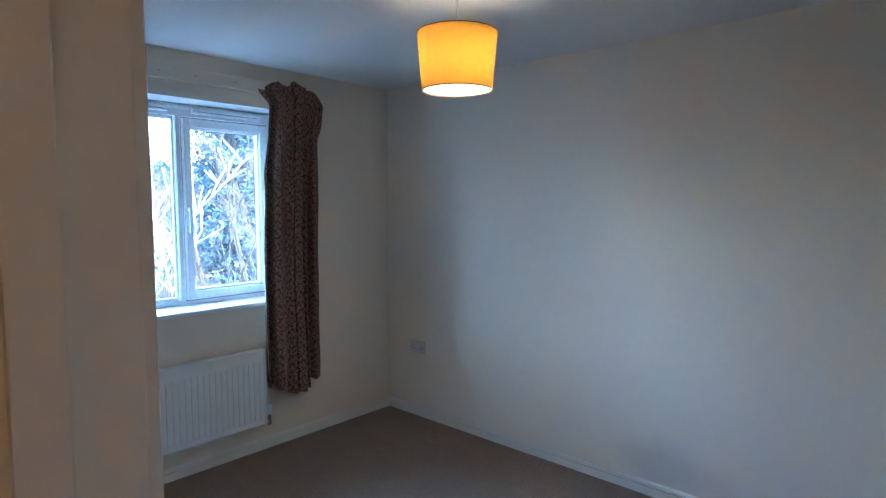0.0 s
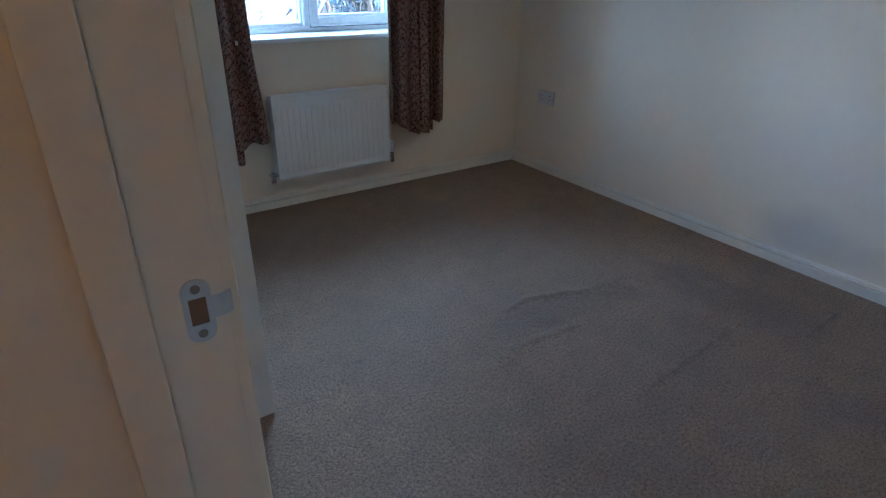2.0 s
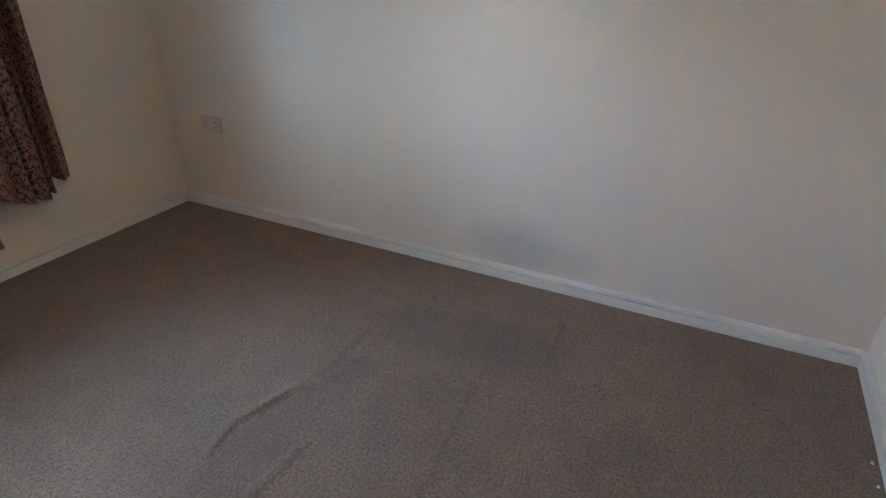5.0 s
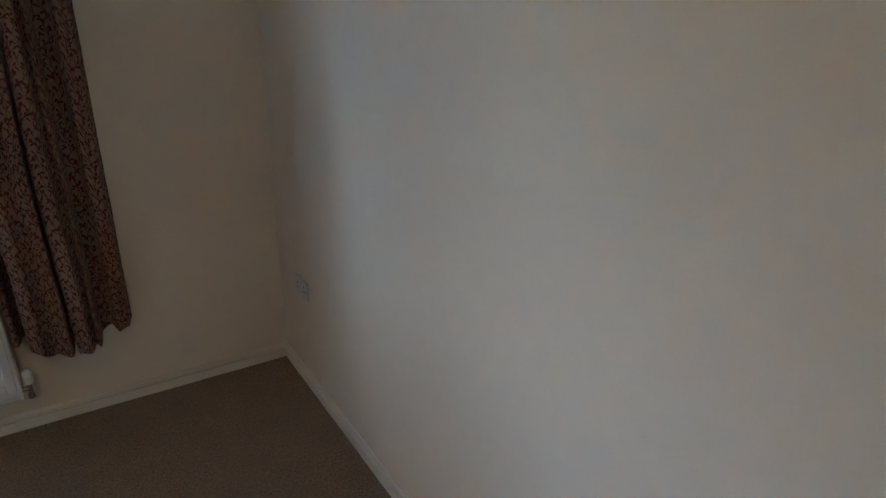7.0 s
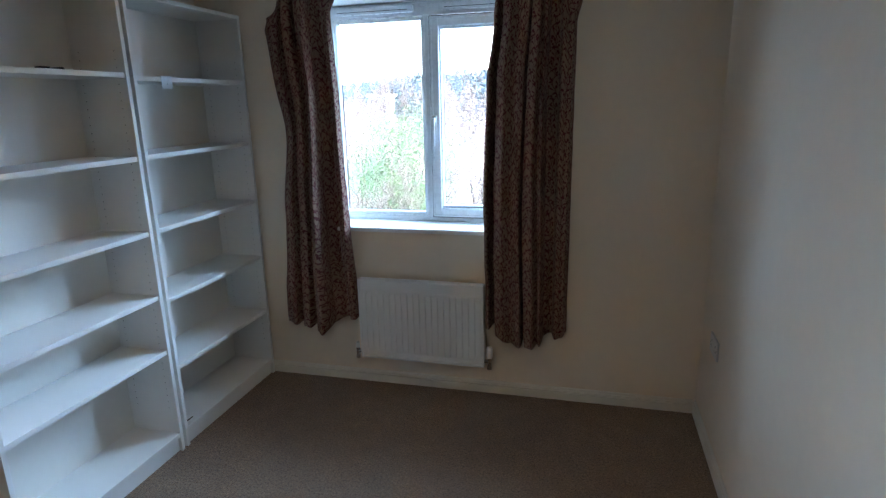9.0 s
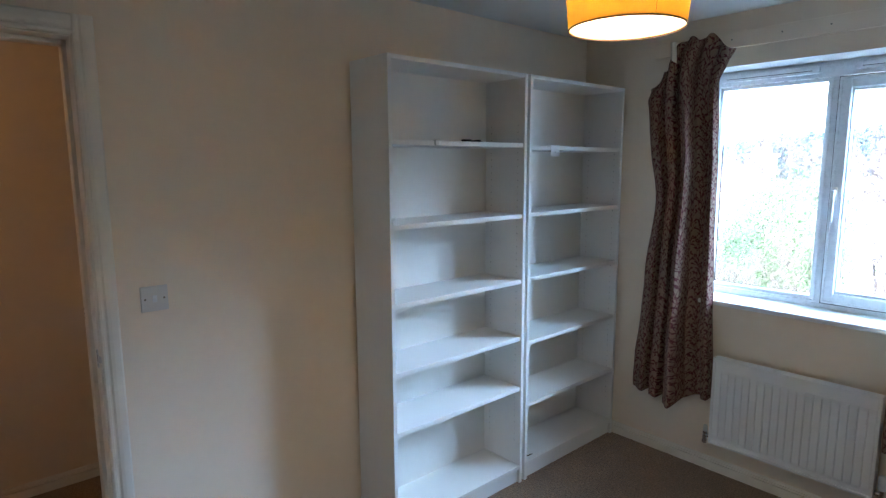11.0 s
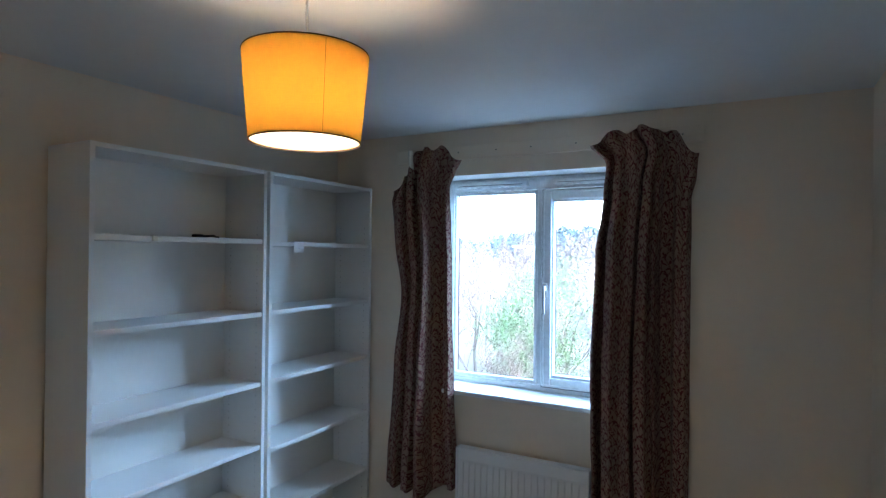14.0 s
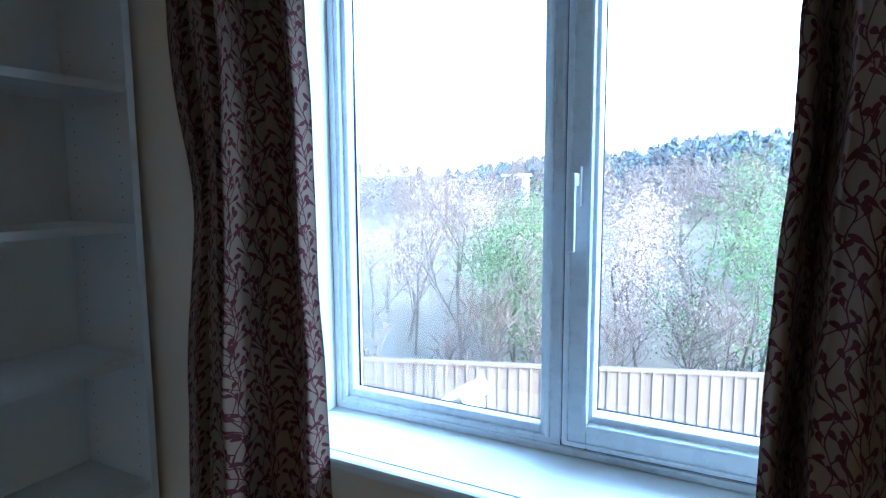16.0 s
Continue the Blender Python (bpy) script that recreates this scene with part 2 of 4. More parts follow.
PEG = painted("grey_peg_hole", (0.30, 0.29, 0.27), 0.9, 0.1)
HOLE = painted("dark_hole", (0.015, 0.012, 0.01), 0.9, 0.1)
RECESS = painted("bare_wood_recess", (0.17, 0.11, 0.065), 0.8, 0.2)
BROWN = painted("brown_crumb", (0.10, 0.06, 0.03), 0.8, 0.3)
STEEL = metal("zinc_steel", (0.62, 0.64, 0.66), 0.32)
CHROME = metal("chrome", (0.75, 0.76, 0.78), 0.15)
BRASS = metal("dull_screw", (0.30, 0.27, 0.22), 0.4)
CARPET = carpet_material()
CLOTH = curtain_material()
LINING = painted("cream_lining", (0.62, 0.57, 0.48), 0.85, 0.04, 6.0, 800.0, 0.2, 0.0004, 0.1)
SHADE = shade_material("yellow_shade_fabric", (0.91, 0.63, 0.16), 0.60)
SHADE_IN = shade_material("shade_inner_film", (0.92, 0.88, 0.78), 0.6)
BULBM = glowing("bulb_glass", (1.0, 0.85, 0.6), 2.5)
GLASS = glass_material()
BRICK = painted("pale_brickwork", (0.42, 0.30, 0.22), 0.9, 0.15, 8.0, 60.0, 0.5, 0.004, 0.1)

# ---- geometry helpers ----


def mesh_of(bm, name):
    me = bpy.data.meshes.new(name)
    bm.to_mesh(me)
    bm.free()
    return me


def part(name, bm, material, parent=None, label="", smooth=False):
    """One mesh object from a bmesh, under a thing or a part."""
    me = mesh_of(bm, name)
    me.materials.append(material)
    if smooth:
        for p in me.polygons:
            p.use_smooth = True
    ob = new(name, me)
    if parent is not None:
        ob.parent = parent
    if label:
        ob["label"] = label
    return ob


def thing(name, label, category, group="", at=(0, 0, 0), kind=""):
    ob = new(name)
    ob.empty_display_size = 0.1
    ob.location = at
    return tagged(ob, label, category, group, kind)


def box(bm, x0, x1, y0, y1, z0, z1, bevel=0.0):
    got = bmesh.ops.create_cube(bm, size=1.0, matrix=Matrix.LocRotScale(((x0 + x1) / 2, (y0 + y1) / 2, (z0 + z1) / 2), None, (abs(x1 - x0), abs(y1 - y0), abs(z1 - z0))))
    if bevel:
        edges = list({e for v in got["verts"] for e in v.link_edges})
        bmesh.ops.bevel(bm, geom=edges, offset=bevel, segments=2, affect="EDGES", profile=0.6)
    return bm


def boxes(*rows, bevel=0.0):
    bm = bmesh.new()
    for r in rows:
        box(bm, *r, bevel=bevel)
    return bm


def cyl(bm, a, b, r, r2=None, n=16):
    a, b = Vector(a), Vector(b)
    d = b - a
    m = Matrix.Translation((a + b) / 2) @ d.to_track_quat("Z", "Y").to_matrix().to_4x4()
    bmesh.ops.create_cone(bm, cap_ends=True, segments=n, radius1=r, radius2=r if r2 is None else r2, depth=d.length, matrix=m)
    return bm


def sweep(profile, a, b, out):
    """A moulding: profile of (out, up) swept level from a to b; out: the way it faces."""
    bm = bmesh.new()
    a, b, out = Vector(a), Vector(b), Vector(out)
    rings = [[bm.verts.new(p + out * o + Vector((0, 0, u))) for o, u in profile] for p in (a, b)]
    k = len(profile)
    for i in range(k):
        j = (i + 1) % k
        bm.faces.new((rings[0][i], rings[0][j], rings[1][j], rings[1][i]))
    bm.faces.new(rings[0])
    bm.faces.new(rings[1][::-1])
    bmesh.ops.recalc_face_normals(bm, faces=bm.faces)
    return bm


def upright(profile, base, top, out, along):
    """A moulding stood upright: profile of (out, along) swept from base to top."""
    bm = bmesh.new()
    base, top, out, along = Vector(base), Vector(top), Vector(out), Vector(along)
    rings = [[bm.verts.new(p + out * o + along * u) for o, u in profile] for p in (base, top)]
    k = len(profile)
    for i in range(k):
        j = (i + 1) % k
        bm.faces.new((rings[0][i], rings[0][j], rings[1][j], rings[1][i]))
    bm.faces.new(rings[0])
    bm.faces.new(rings[1][::-1])
    bmesh.ops.recalc_face_normals(bm, faces=bm.faces)
    return bm


def lathe(profile, n=32, centre=(0, 0, 0)):
    bm = bmesh.new()
    c = Vector(centre)
    rings = []
    for r, z in profile:
        rings.append([bm.verts.new(c + Vector((r * math.cos(2 * math.pi * i / n), r * math.sin(2 * math.pi * i / n), z))) for i in range(n)])
    for ra, rb in zip(rings, rings[1:]):
        for i in range(n):
            j = (i + 1) % n
            bm.faces.new((ra[i], ra[j], rb[j], rb[i]))
    return bm


def smoothstep(a, b, x):
    t = min(1.0, max(0.0, (x - a) / (b - a)))
    return t * t * (3 - 2 * t)


# ---- the room ----
XW, XE, YS, YN, H = 0.025, 2.67, -3.40, 0.0, 2.315
OX0, OX1, OZ0, OZ1 = 0.70, 1.83, 0.893, 2.07
DY0, DY1, DH = -3.367, -2.605, 1.99
WT = 0.20


def structure(name, bm, material, label, category):
    return tagged(part(name, bm, material), label, category, kind="structure")


structure("wall_north", boxes((XW - WT, OX0, YN, 0.30, -0.2, 2.5), (OX1, XE + 0.15, YN, 0.30, -0.2, 2.5), (OX0, OX1, YN, 0.30, -0.2, OZ0), (OX0, OX1, YN, 0.30, OZ1, 2.5)),
          WALL, "cream painted plaster wall with a window opening", "wall")
structure("wall_east", boxes((XE, XE + 0.15, -3.55, YN, -0.2, 2.5)), SCUFFED, "plain cream painted plaster wall", "wall")
structure("wall_south", boxes((XW - WT, XE, -3.55, YS, -0.2, 2.5)), WALL, "cream painted plaster wall behind the door", "wall")
structure("wall_west", boxes((XW - WT, XW, DY1 + 0.03, YN, -0.2, 2.5), (XW - WT, XW, YS, DY0 - 0.03, -0.2, 2.5), (XW - WT, XW, DY0 - 0.03, DY1 + 0.03, DH + 0.03, 2.5)),
          WALL, "cream painted plaster wall with a doorway", "wall")
structure("ceiling", boxes((XW, XE, YS, YN, H, H + 0.15)), CEIL, "white painted plaster ceiling", "ceiling")
structure("wall_hall_west", boxes((-1.35, -1.23, -4.6, -0.9, -0.2, 2.5)), WALL, "cream painted landing wall", "wall")
structure("wall_hall_south", boxes((-1.23, XW - WT, -4.6, -4.5, -0.2, 2.5)), WALL, "cream painted landing wall", "wall")
structure("wall_hall_north", boxes((-1.23, XW - WT, -1.0, -0.9, -0.2, 2.5)), WALL, "cream painted landing wall", "wall")
structure("wall_hall_east", boxes((XW - WT, XW - 0.02, -4.5, -3.55, -0.2, 2.5)), WALL, "cream painted landing wall", "wall")
structure("ceiling_hall", boxes((-1.23, XW - WT, -4.5, -1.0, H, H + 0.15)), CEIL, "white painted landing ceiling", "ceiling")
structure("floor_hall", boxes((-1.23, XW - WT, -4.5, -1.0, -0.12, 0.0)), CARPET, "brown carpet on the landing floor", "floor")

# carpet with rucks, flattened marks and shade painted along the rucks
RUCKS = [((1.29, -1.58), (1.42, -1.557), 0.014, 0.015), ((1.42, -1.557), (1.70, -1.645), 0.015, 0.016), ((1.16, -1.80), (1.48, -1.815), 0.011, 0.018), ((1.66, -1.67), (2.10, -1.65), 0.010, 0.022),
         ((1.02, -1.84), (1.22, -1.80), 0.007, 0.022), ((1.38, -2.21), (1.86, -2.17), 0.009, 0.019), ((1.86, -2.17), (2.06, -2.155), 0.007, 0.02), ((2.17, -2.36), (2.43, -2.35), 0.008, 0.018), ((1.75, -1.72), (2.05, -1.73), 0.008, 0.02)]
# thin rows along the rucks paint in their shade; the rest are marks
STAINS_AND_SHADE = [((1.25, -1.68), (1.80, -1.73), 0.13, 0.50), ((2.16, -1.80), (2.20, -2.24), 0.19, 0.65), ((2.17, -2.365), (2.42, -2.35), 0.015, 1.0), ((2.15, -1.79), (2.19, -1.80), 0.05, 0.9),
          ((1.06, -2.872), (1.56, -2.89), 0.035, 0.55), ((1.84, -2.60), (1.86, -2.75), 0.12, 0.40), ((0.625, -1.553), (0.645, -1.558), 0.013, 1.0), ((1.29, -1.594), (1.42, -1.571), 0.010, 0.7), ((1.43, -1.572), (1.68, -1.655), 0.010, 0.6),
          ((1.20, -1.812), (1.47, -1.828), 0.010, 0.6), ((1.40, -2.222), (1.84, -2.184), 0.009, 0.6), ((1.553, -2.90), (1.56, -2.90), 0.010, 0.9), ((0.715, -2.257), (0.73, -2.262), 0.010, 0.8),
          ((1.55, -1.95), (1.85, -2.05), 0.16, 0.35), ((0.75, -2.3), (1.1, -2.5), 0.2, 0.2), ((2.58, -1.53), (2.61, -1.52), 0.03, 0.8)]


def near_segment(x, y, a, b):
    ax, ay, bx, by = *a, *b
    t = max(0.0, min(1.0, ((x - ax) * (bx - ax) + (y - ay) * (by - ay)) / ((bx - ax) ** 2 + (by - ay) ** 2)))
    return math.hypot(x - ax - t * (bx - ax), y - ay - t * (by - ay)), t


def build_carpet():
    nx, ny = 300, 370
    x0, x1, y0, y1 = XW - WT, XE, YS, YN
    bm = bmesh.new()
    layer = bm.verts.layers.float.new("wear")
    grid = []
    for j in range(ny + 1):
        row = []
        for i in range(nx + 1):
            x, y = x0 + (x1 - x0) * i / nx, y0 + (y1 - y0) * j / ny
            z = 0.0015 * noise.noise(Vector((x * 5, y * 5, 0.3))) + 0.0008 * noise.noise(Vector((x * 17, y * 17, 1.3)))
            for a, b, h, w in RUCKS:
                d, t = near_segment(x, y, a, b)
                d += 0.012 * noise.noise(Vector((x * 7, y * 7, 4.0)))
                z += 0.85 * h * math.exp(-(d / w) ** 2) * (0.55 + 0.45 * math.sin(math.pi * t))
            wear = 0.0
            for a, b, w, s in STAINS_AND_SHADE:
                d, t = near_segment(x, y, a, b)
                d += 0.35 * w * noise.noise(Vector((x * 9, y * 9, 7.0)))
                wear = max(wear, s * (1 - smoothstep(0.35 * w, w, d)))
            v = bm.verts.new((x, y, z))
            v[layer] = wear
            row.append(v)
        grid.append(row)
    for j in range(ny):
        for i in range(nx):
            bm.faces.new((grid[j][i], grid[j][i + 1], grid[j + 1][i + 1], grid[j + 1][i]))
    rim = bmesh.ops.extrude_face_region(bm, geom=list(bm.faces))
    for v in rim["geom"]:
        if isinstance(v, bmesh.types.BMVert):
            v.co.z = -0.12
    bmesh.ops.recalc_face_normals(bm, faces=bm.faces)
    ob = structure("floor", bm, CARPET, "worn beige-brown fitted carpet with rucks, dark marks and painted-in ruck shade", "carpet")
    for p in ob.data.polygons:
        p.use_smooth = abs(p.normal.z) > 0.3


build_carpet()

SKIRT = [(0, 0), (0.015, 0), (0.015, 0.043), (0.003, 0.0440), (0.003, 0.0510), (0.0145, 0.052), (0.0145, 0.057), (0.0085, 0.0585), (0.0085, 0.0615), (0.0075, 0.065), (0.0045, 0.069), (0, 0.07)]


def skirting(a, b, out, name="skirting_board"):
    structure(name, sweep(SKIRT, a, b, out), TRIM, "white gloss skirting board with a grooved top edge", "skirting board")


skirting((XW, YN, 0), (XE - 0.0155, YN, 0), (0, -1, 0))
skirting((XE, YN, 0), (XE, YS + 0.0155, 0), (-1, 0, 0))
skirting((XE, YS, 0), (XW + 0.02, YS, 0), (0, 1, 0))
skirting((XW, DY1 + 0.066, 0), (XW, YN - 0.0155, 0), (1, 0, 0))
skirting((-1.23, -1.0, 0), (-1.23, -4.5, 0), (1, 0, 0))
skirting((XW - WT, -1.0, 0), (XW - WT, DY1 + 0.066, 0), (-1, 0, 0))


# ---- doorway ----
ARCH = [(0, 0), (0.012, 0), (0.0145, 0.004), (0.0145, 0.010), (0.012, 0.013), (0.012, 0.018), (0.016, 0.024), (0.018, 0.034), (0.018, 0.052), (0.014, 0.058), (0, 0.058)]


def doorway():
    fr = thing("door_1", "white gloss door frame with a zinc strike plate", "door frame", kind="structure")
    xa, xb = XW - WT, XW
    for name, y0, y1 in (("door_jamb", DY1, DY1 + 0.03), ("door_jamb", DY0 - 0.03, DY0)):
        part(name, boxes((xa, xb, y0, y1, 0.0, DH + 0.03), bevel=0.002), TRIM, fr)
    part("door_head", boxes((xa, xb, DY0, DY1, DH, DH + 0.03), bevel=0.002), TRIM, fr)
    sx0, sx1 = XW - 0.062 - 0.040, XW - 0.062
    part("door_stop", boxes((sx0, sx1, DY1 - 0.013, DY1, 0.0, DH), bevel=0.002), TRIM, fr)
    part("door_stop", boxes((sx0, sx1, DY0, DY0 + 0.013, 0.0, DH), bevel=0.002), TRIM, fr)
    part("door_stop", boxes((sx0, sx1, DY0 + 0.013, DY1 - 0.013, DH - 0.013, DH), bevel=0.002), TRIM, fr)
    for x, out in ((XW, 1), (XW - WT, -1)):
        part("architrave", upright(ARCH, (x, DY1 + 0.006, 0), (x, DY1 + 0.006, DH + 0.064), (out, 0, 0), (0, 1, 0)), TRIM, fr)
        narrow = [(o, u * 0.45) for o, u in ARCH]
        part("architrave", upright(narrow, (x, DY0 - 0.006, 0), (x, DY0 - 0.006, DH + 0.064), (out, 0, 0), (0, -1, 0)), TRIM, fr)
        part("architrave", sweep(ARCH, (x, DY0 - 0.006, DH + 0.006), (x, DY1 + 0.006, DH + 0.006), (out, 0, 0)), TRIM, fr)
    plate = bmesh.new()
    zc, xc, yp = 0.988, XW - 0.024, DY1 - 0.0018
    outline = []
    hw, hh, r = 0.0125, 0.0315, 0.0115
    for cx, cz, a0 in ((hw - r, hh - r, 0), (-(hw - r), hh - r, 90), (-(hw - r), -(hh - r), 180), (hw - r, -(hh - r), 270)):
        for k in range(7):
            a = radians(a0 + 15 * k)
            outline.append((cx + r * math.cos(a), cz + r * math.sin(a)))
    hole = [(0.0075, 0.0135), (-0.0075, 0.0135), (-0.0075, -0.0135), (0.0075, -0.0135)]
    outer = [plate.verts.new((xc + x, yp, zc + z)) for x, z in outline]
    inner = [plate.verts.new((xc + x, yp, zc + z)) for x, z in hole]
    k = len(outer)
    for q in range(4):
        seg = outer[q * 7:q * 7 + 7]
        nxt = outer[(q * 7 + 7) % k]
        for i in range(6):
            plate.faces.new((seg[i], seg[i + 1], inner[q]))
        plate.faces.new((seg[6], nxt, inner[(q + 1) % 4], inner[q]))
    ext = bmesh.ops.extrude_face_region(plate, geom=list(plate.faces))
    for v in ext["geom"]:
        if isinstance(v, bmesh.types.BMVert):
            v.co.y += 0.0018
    lip = [(hw - 0.001, 0.000), (hw + 0.008, 0.0), (hw + 0.016, 0.0035), (hw + 0.018, 0.006)]
    for (xa_, ya_), (xb_, yb_) in zip(lip, lip[1:]):
        vs = [plate.verts.new((xc + xa_, yp + ya_, zc + z)) for z in (-0.010, 0.013)] + [plate.verts.new((xc + xb_, yp + yb_, zc + z)) for z in (0.013, -0.010)]
        plate.faces.new(vs)
    bmesh.ops.recalc_face_normals(plate, faces=plate.faces)
    sp = part("strike_plate", plate, STEEL, fr, "zinc strike plate with two screws")
    part("latch_hole", boxes((xc - 0.0075, xc + 0.0075, DY1 - 0.0006, DY1 + 0.004, zc - 0.0135, zc + 0.0135)), RECESS, sp, "dark latch recess")
    for z in (0.0225, -0.0225):
        part("screw", cyl(bmesh.new(), (xc, yp - 0.0007, zc + z), (xc, yp + 0.001, zc + z), 0.0042), BRASS, sp, "dull countersunk screw")
    for z in (1.122, 1.107, 1.092):
        part("screw", cyl(bmesh.new(), (XW - WT + 0.012, DY1 - 0.0008, z), (XW - WT + 0.012, DY1 + 0.001, z), 0.0032), BRASS, fr, "dull screw head in the jamb")


doorway()


def panel_door():
    W, T, D = 0.756, 0.035, 1.975
    door = thing("door_2", "open white moulded panel door beside the wall", "door", at=(XW - 0.002, DY0 + 0.006, 0.008), kind="structure")
    door.rotation_euler = (0, 0, radians(8.2))
    cols = ((0.105, 0.345), (0.411, 0.651))
    rows = ((0.20, 0.78), (0.90, 1.50), (1.60, 1.86))
    bm = bmesh.new()
    xs = sorted({0.0, W, *[v for c in cols for v in c]})
    zs = sorted({0.0, D, *[v for r in rows for v in r]})
    for i in range(len(xs) - 1):
        for j in range(len(zs) - 1):
            hollow = any(abs(xs[i] - a) < 1e-6 for a, _ in cols) and any(abs(zs[j] - a) < 1e-6 for a, _ in rows)
            inset = 0.007 if hollow else 0.0
            box(bm, xs[i], xs[i + 1], inset, T - inset, zs[j], zs[j + 1])
    part("door_leaf", bm, TRIM, door)
    for a, b in cols:
        for c, d in rows:
            for y0, y1 in ((T - 0.0065, T + 0.0015), (-0.0015, 0.0065)):
                m = bmesh.new()
                for k, wdt in ((0.0, 0.012), (0.018, 0.008)):
                    box(m, a + k, a + k + wdt, y0, y1, c + k, d - k, 0.0025)
                    box(m, b - k - wdt, b - k, y0, y1, c + k, d - k, 0.0025)
                    box(m, a + k + wdt, b - k - wdt, y0, y1, c + k, c + k + wdt, 0.0025)
                    box(m, a + k + wdt, b - k - wdt, y0, y1, d - k - wdt, d - k, 0.0025)
                part("panel_moulding", m, TRIM, door)
    for y, s in ((T, 1), (0.0, -1)):
        h = part("door_handle", cyl(bmesh.new(), (0.70, y, 0.98), (0.70, y + 0.009 * s, 0.98), 0.026, n=24), CHROME, door, "chrome lever handle")
        lever = cyl(bmesh.new(), (0.70, y, 0.98), (0.70, y + 0.045 * s, 0.98), 0.009)
        cyl(lever, (0.708, y + 0.045 * s, 0.98), (0.585, y + 0.047 * s, 0.98), 0.0085)
        part("lever", lever, CHROME, h)
    for z in (0.25, 1.0, 1.75):
        part("hinge", cyl(bmesh.new(), (-0.004, T + 0.003, z - 0.04), (-0.004, T + 0.003, z + 0.04), 0.006), STEEL, door, "steel butt hinge")


panel_door()


# ---- window ----
def ring(bm, x0, x1, z0, z1, w, y0, y1, bevel=0.003, wb=None):
    wb = w if wb is None else wb
    box(bm, x0, x0 + w, y0, y1, z0, z1, bevel)
    box(bm, x1 - w, x1, y0, y1, z0, z1, bevel)
    box(bm, x0 + w - 0.001, x1 - w + 0.001, y0, y1, z0, z0 + wb, bevel)
    box(bm, x0 + w - 0.001, x1 - w + 0.001, y0, y1, z1 - w, z1, bevel)
    return bm


def window():
    win = thing("window_1", "white plastic double-glazed window with one opening casement", "window", kind="structure")
    yf = 0.185
    x0, x1, z0, z1 = OX0 + 0.002, OX1 - 0.002, 0.919, OZ1 - 0.002
    fr = bmesh.new()
    ring(fr, x0, x1, z0, z1, 0.030, yf, 0.25)
    box(fr, x0 + 0.03, x1 - 0.03, yf + 0.001, 0.249, 1.998, z1 - 0.028, 0.002)
    box(fr, 1.230, 1.272, yf - 0.003, 0.249, z0 + 0.028, 2.0, 0.006)
    ring(fr, x0 + 0.012, x1 - 0.012, z0 + 0.012, z1 - 0.010, 0.007, yf - 0.004, yf + 0.004, 0.002)
    for a, b in ((1.235, 1.243), (1.259, 1.266)):
        box(fr, a, b, yf - 0.007, yf + 0.002, z0 + 0.032, 1.997, 0.002)
    part("window_frame", fr, UPVC, win)
    bead = bmesh.new()
    ring(bead, 0.728, 1.234, 0.944, 1.996, 0.017, yf + 0.012, 0.225, 0.004, 0.024)
    part("glazing_bead", bead, UPVC, win)
    sash = part("casement", ring(bmesh.new(), 1.268, 1.802, 0.944, 1.990, 0.050, yf - 0.012, 0.24, 0.006), UPVC, win)
    part("casement_rib", ring(bmesh.new(), 1.274, 1.796, 0.950, 1.984, 0.008, yf - 0.017, yf - 0.0105, 0.002), UPVC, sash)
    part("glazing_bead", ring(bmesh.new(), 1.312, 1.758, 0.990, 1.944, 0.014, yf + 0.006, 0.232, 0.004, 0.018), UPVC, sash)
    for a, b, c, d, y, host in ((0.748, 1.217, 0.968, 1.979, 0.226, win), (1.326, 1.744, 1.008, 1.930, 0.234, sash)):
        p = part("pane", boxes((a - 0.006, b + 0.006, y, y + 0.004, c - 0.006, d + 0.006)), GLASS, host, "clear glass pane")
        p.visible_shadow = False
        part("rubber_seal", ring(bmesh.new(), a - 0.002, b + 0.002, c - 0.002, d + 0.002, 0.0035, y - 0.004, y, 0.0), RUBBER_AND_GAP, host, "black rubber glazing seal")
    # dark ring drawn in place of the casement's shadow gap
    part("casement_gasket", ring(bmesh.new(), 1.2645, 1.8055, 0.9405, 1.9935, 0.0036, yf - 0.0035, yf + 0.004, 0.0), RUBBER_AND_GAP, win, "dark ring put in for the shadow gap round the casement")
    hd = boxes((1.277, 1.301, yf - 0.022, yf - 0.012, 1.42, 1.495), bevel=0.004)
    handle = part("window_handle", hd, PLAST, sash, "white plastic window handle")
    lev = bmesh.new()
    box(lev, 1.280, 1.298, yf - 0.048, yf - 0.022, 1.457, 1.482, 0.005)
    box(lev, 1.281, 1.297, yf - 0.052, yf - 0.038, 1.335, 1.482, 0.005)
    part("lever", lev, UPVC, handle)
    for a, b in ((0.745, 1.19), (1.325, 1.765)):
        v = part("trickle_vent", boxes((a, b, yf - 0.030, yf - 0.001, 2.014, 2.050), bevel=0.009), UPVC, win, "white plastic trickle vent")
        part("vent_slot", boxes((a + 0.03, b - 0.03, yf - 0.0306, yf - 0.028, 2.026, 2.0285)), RUBBER_AND_GAP, v)
    sill = thing("window_sill", "white painted window board with a rounded nose", "window sill", kind="structure")
    part("board", boxes((OX0 + 0.002, OX1 - 0.002, -0.002, yf + 0.03, OZ0 + 0.001, OZ0 + 0.025)), SILLP, sill)
    part("nosing", boxes((OX0 - 0.045, OX1 + 0.045, -0.035, -0.0015, OZ0, OZ0 + 0.025), bevel=0.008), SILLP, sill)
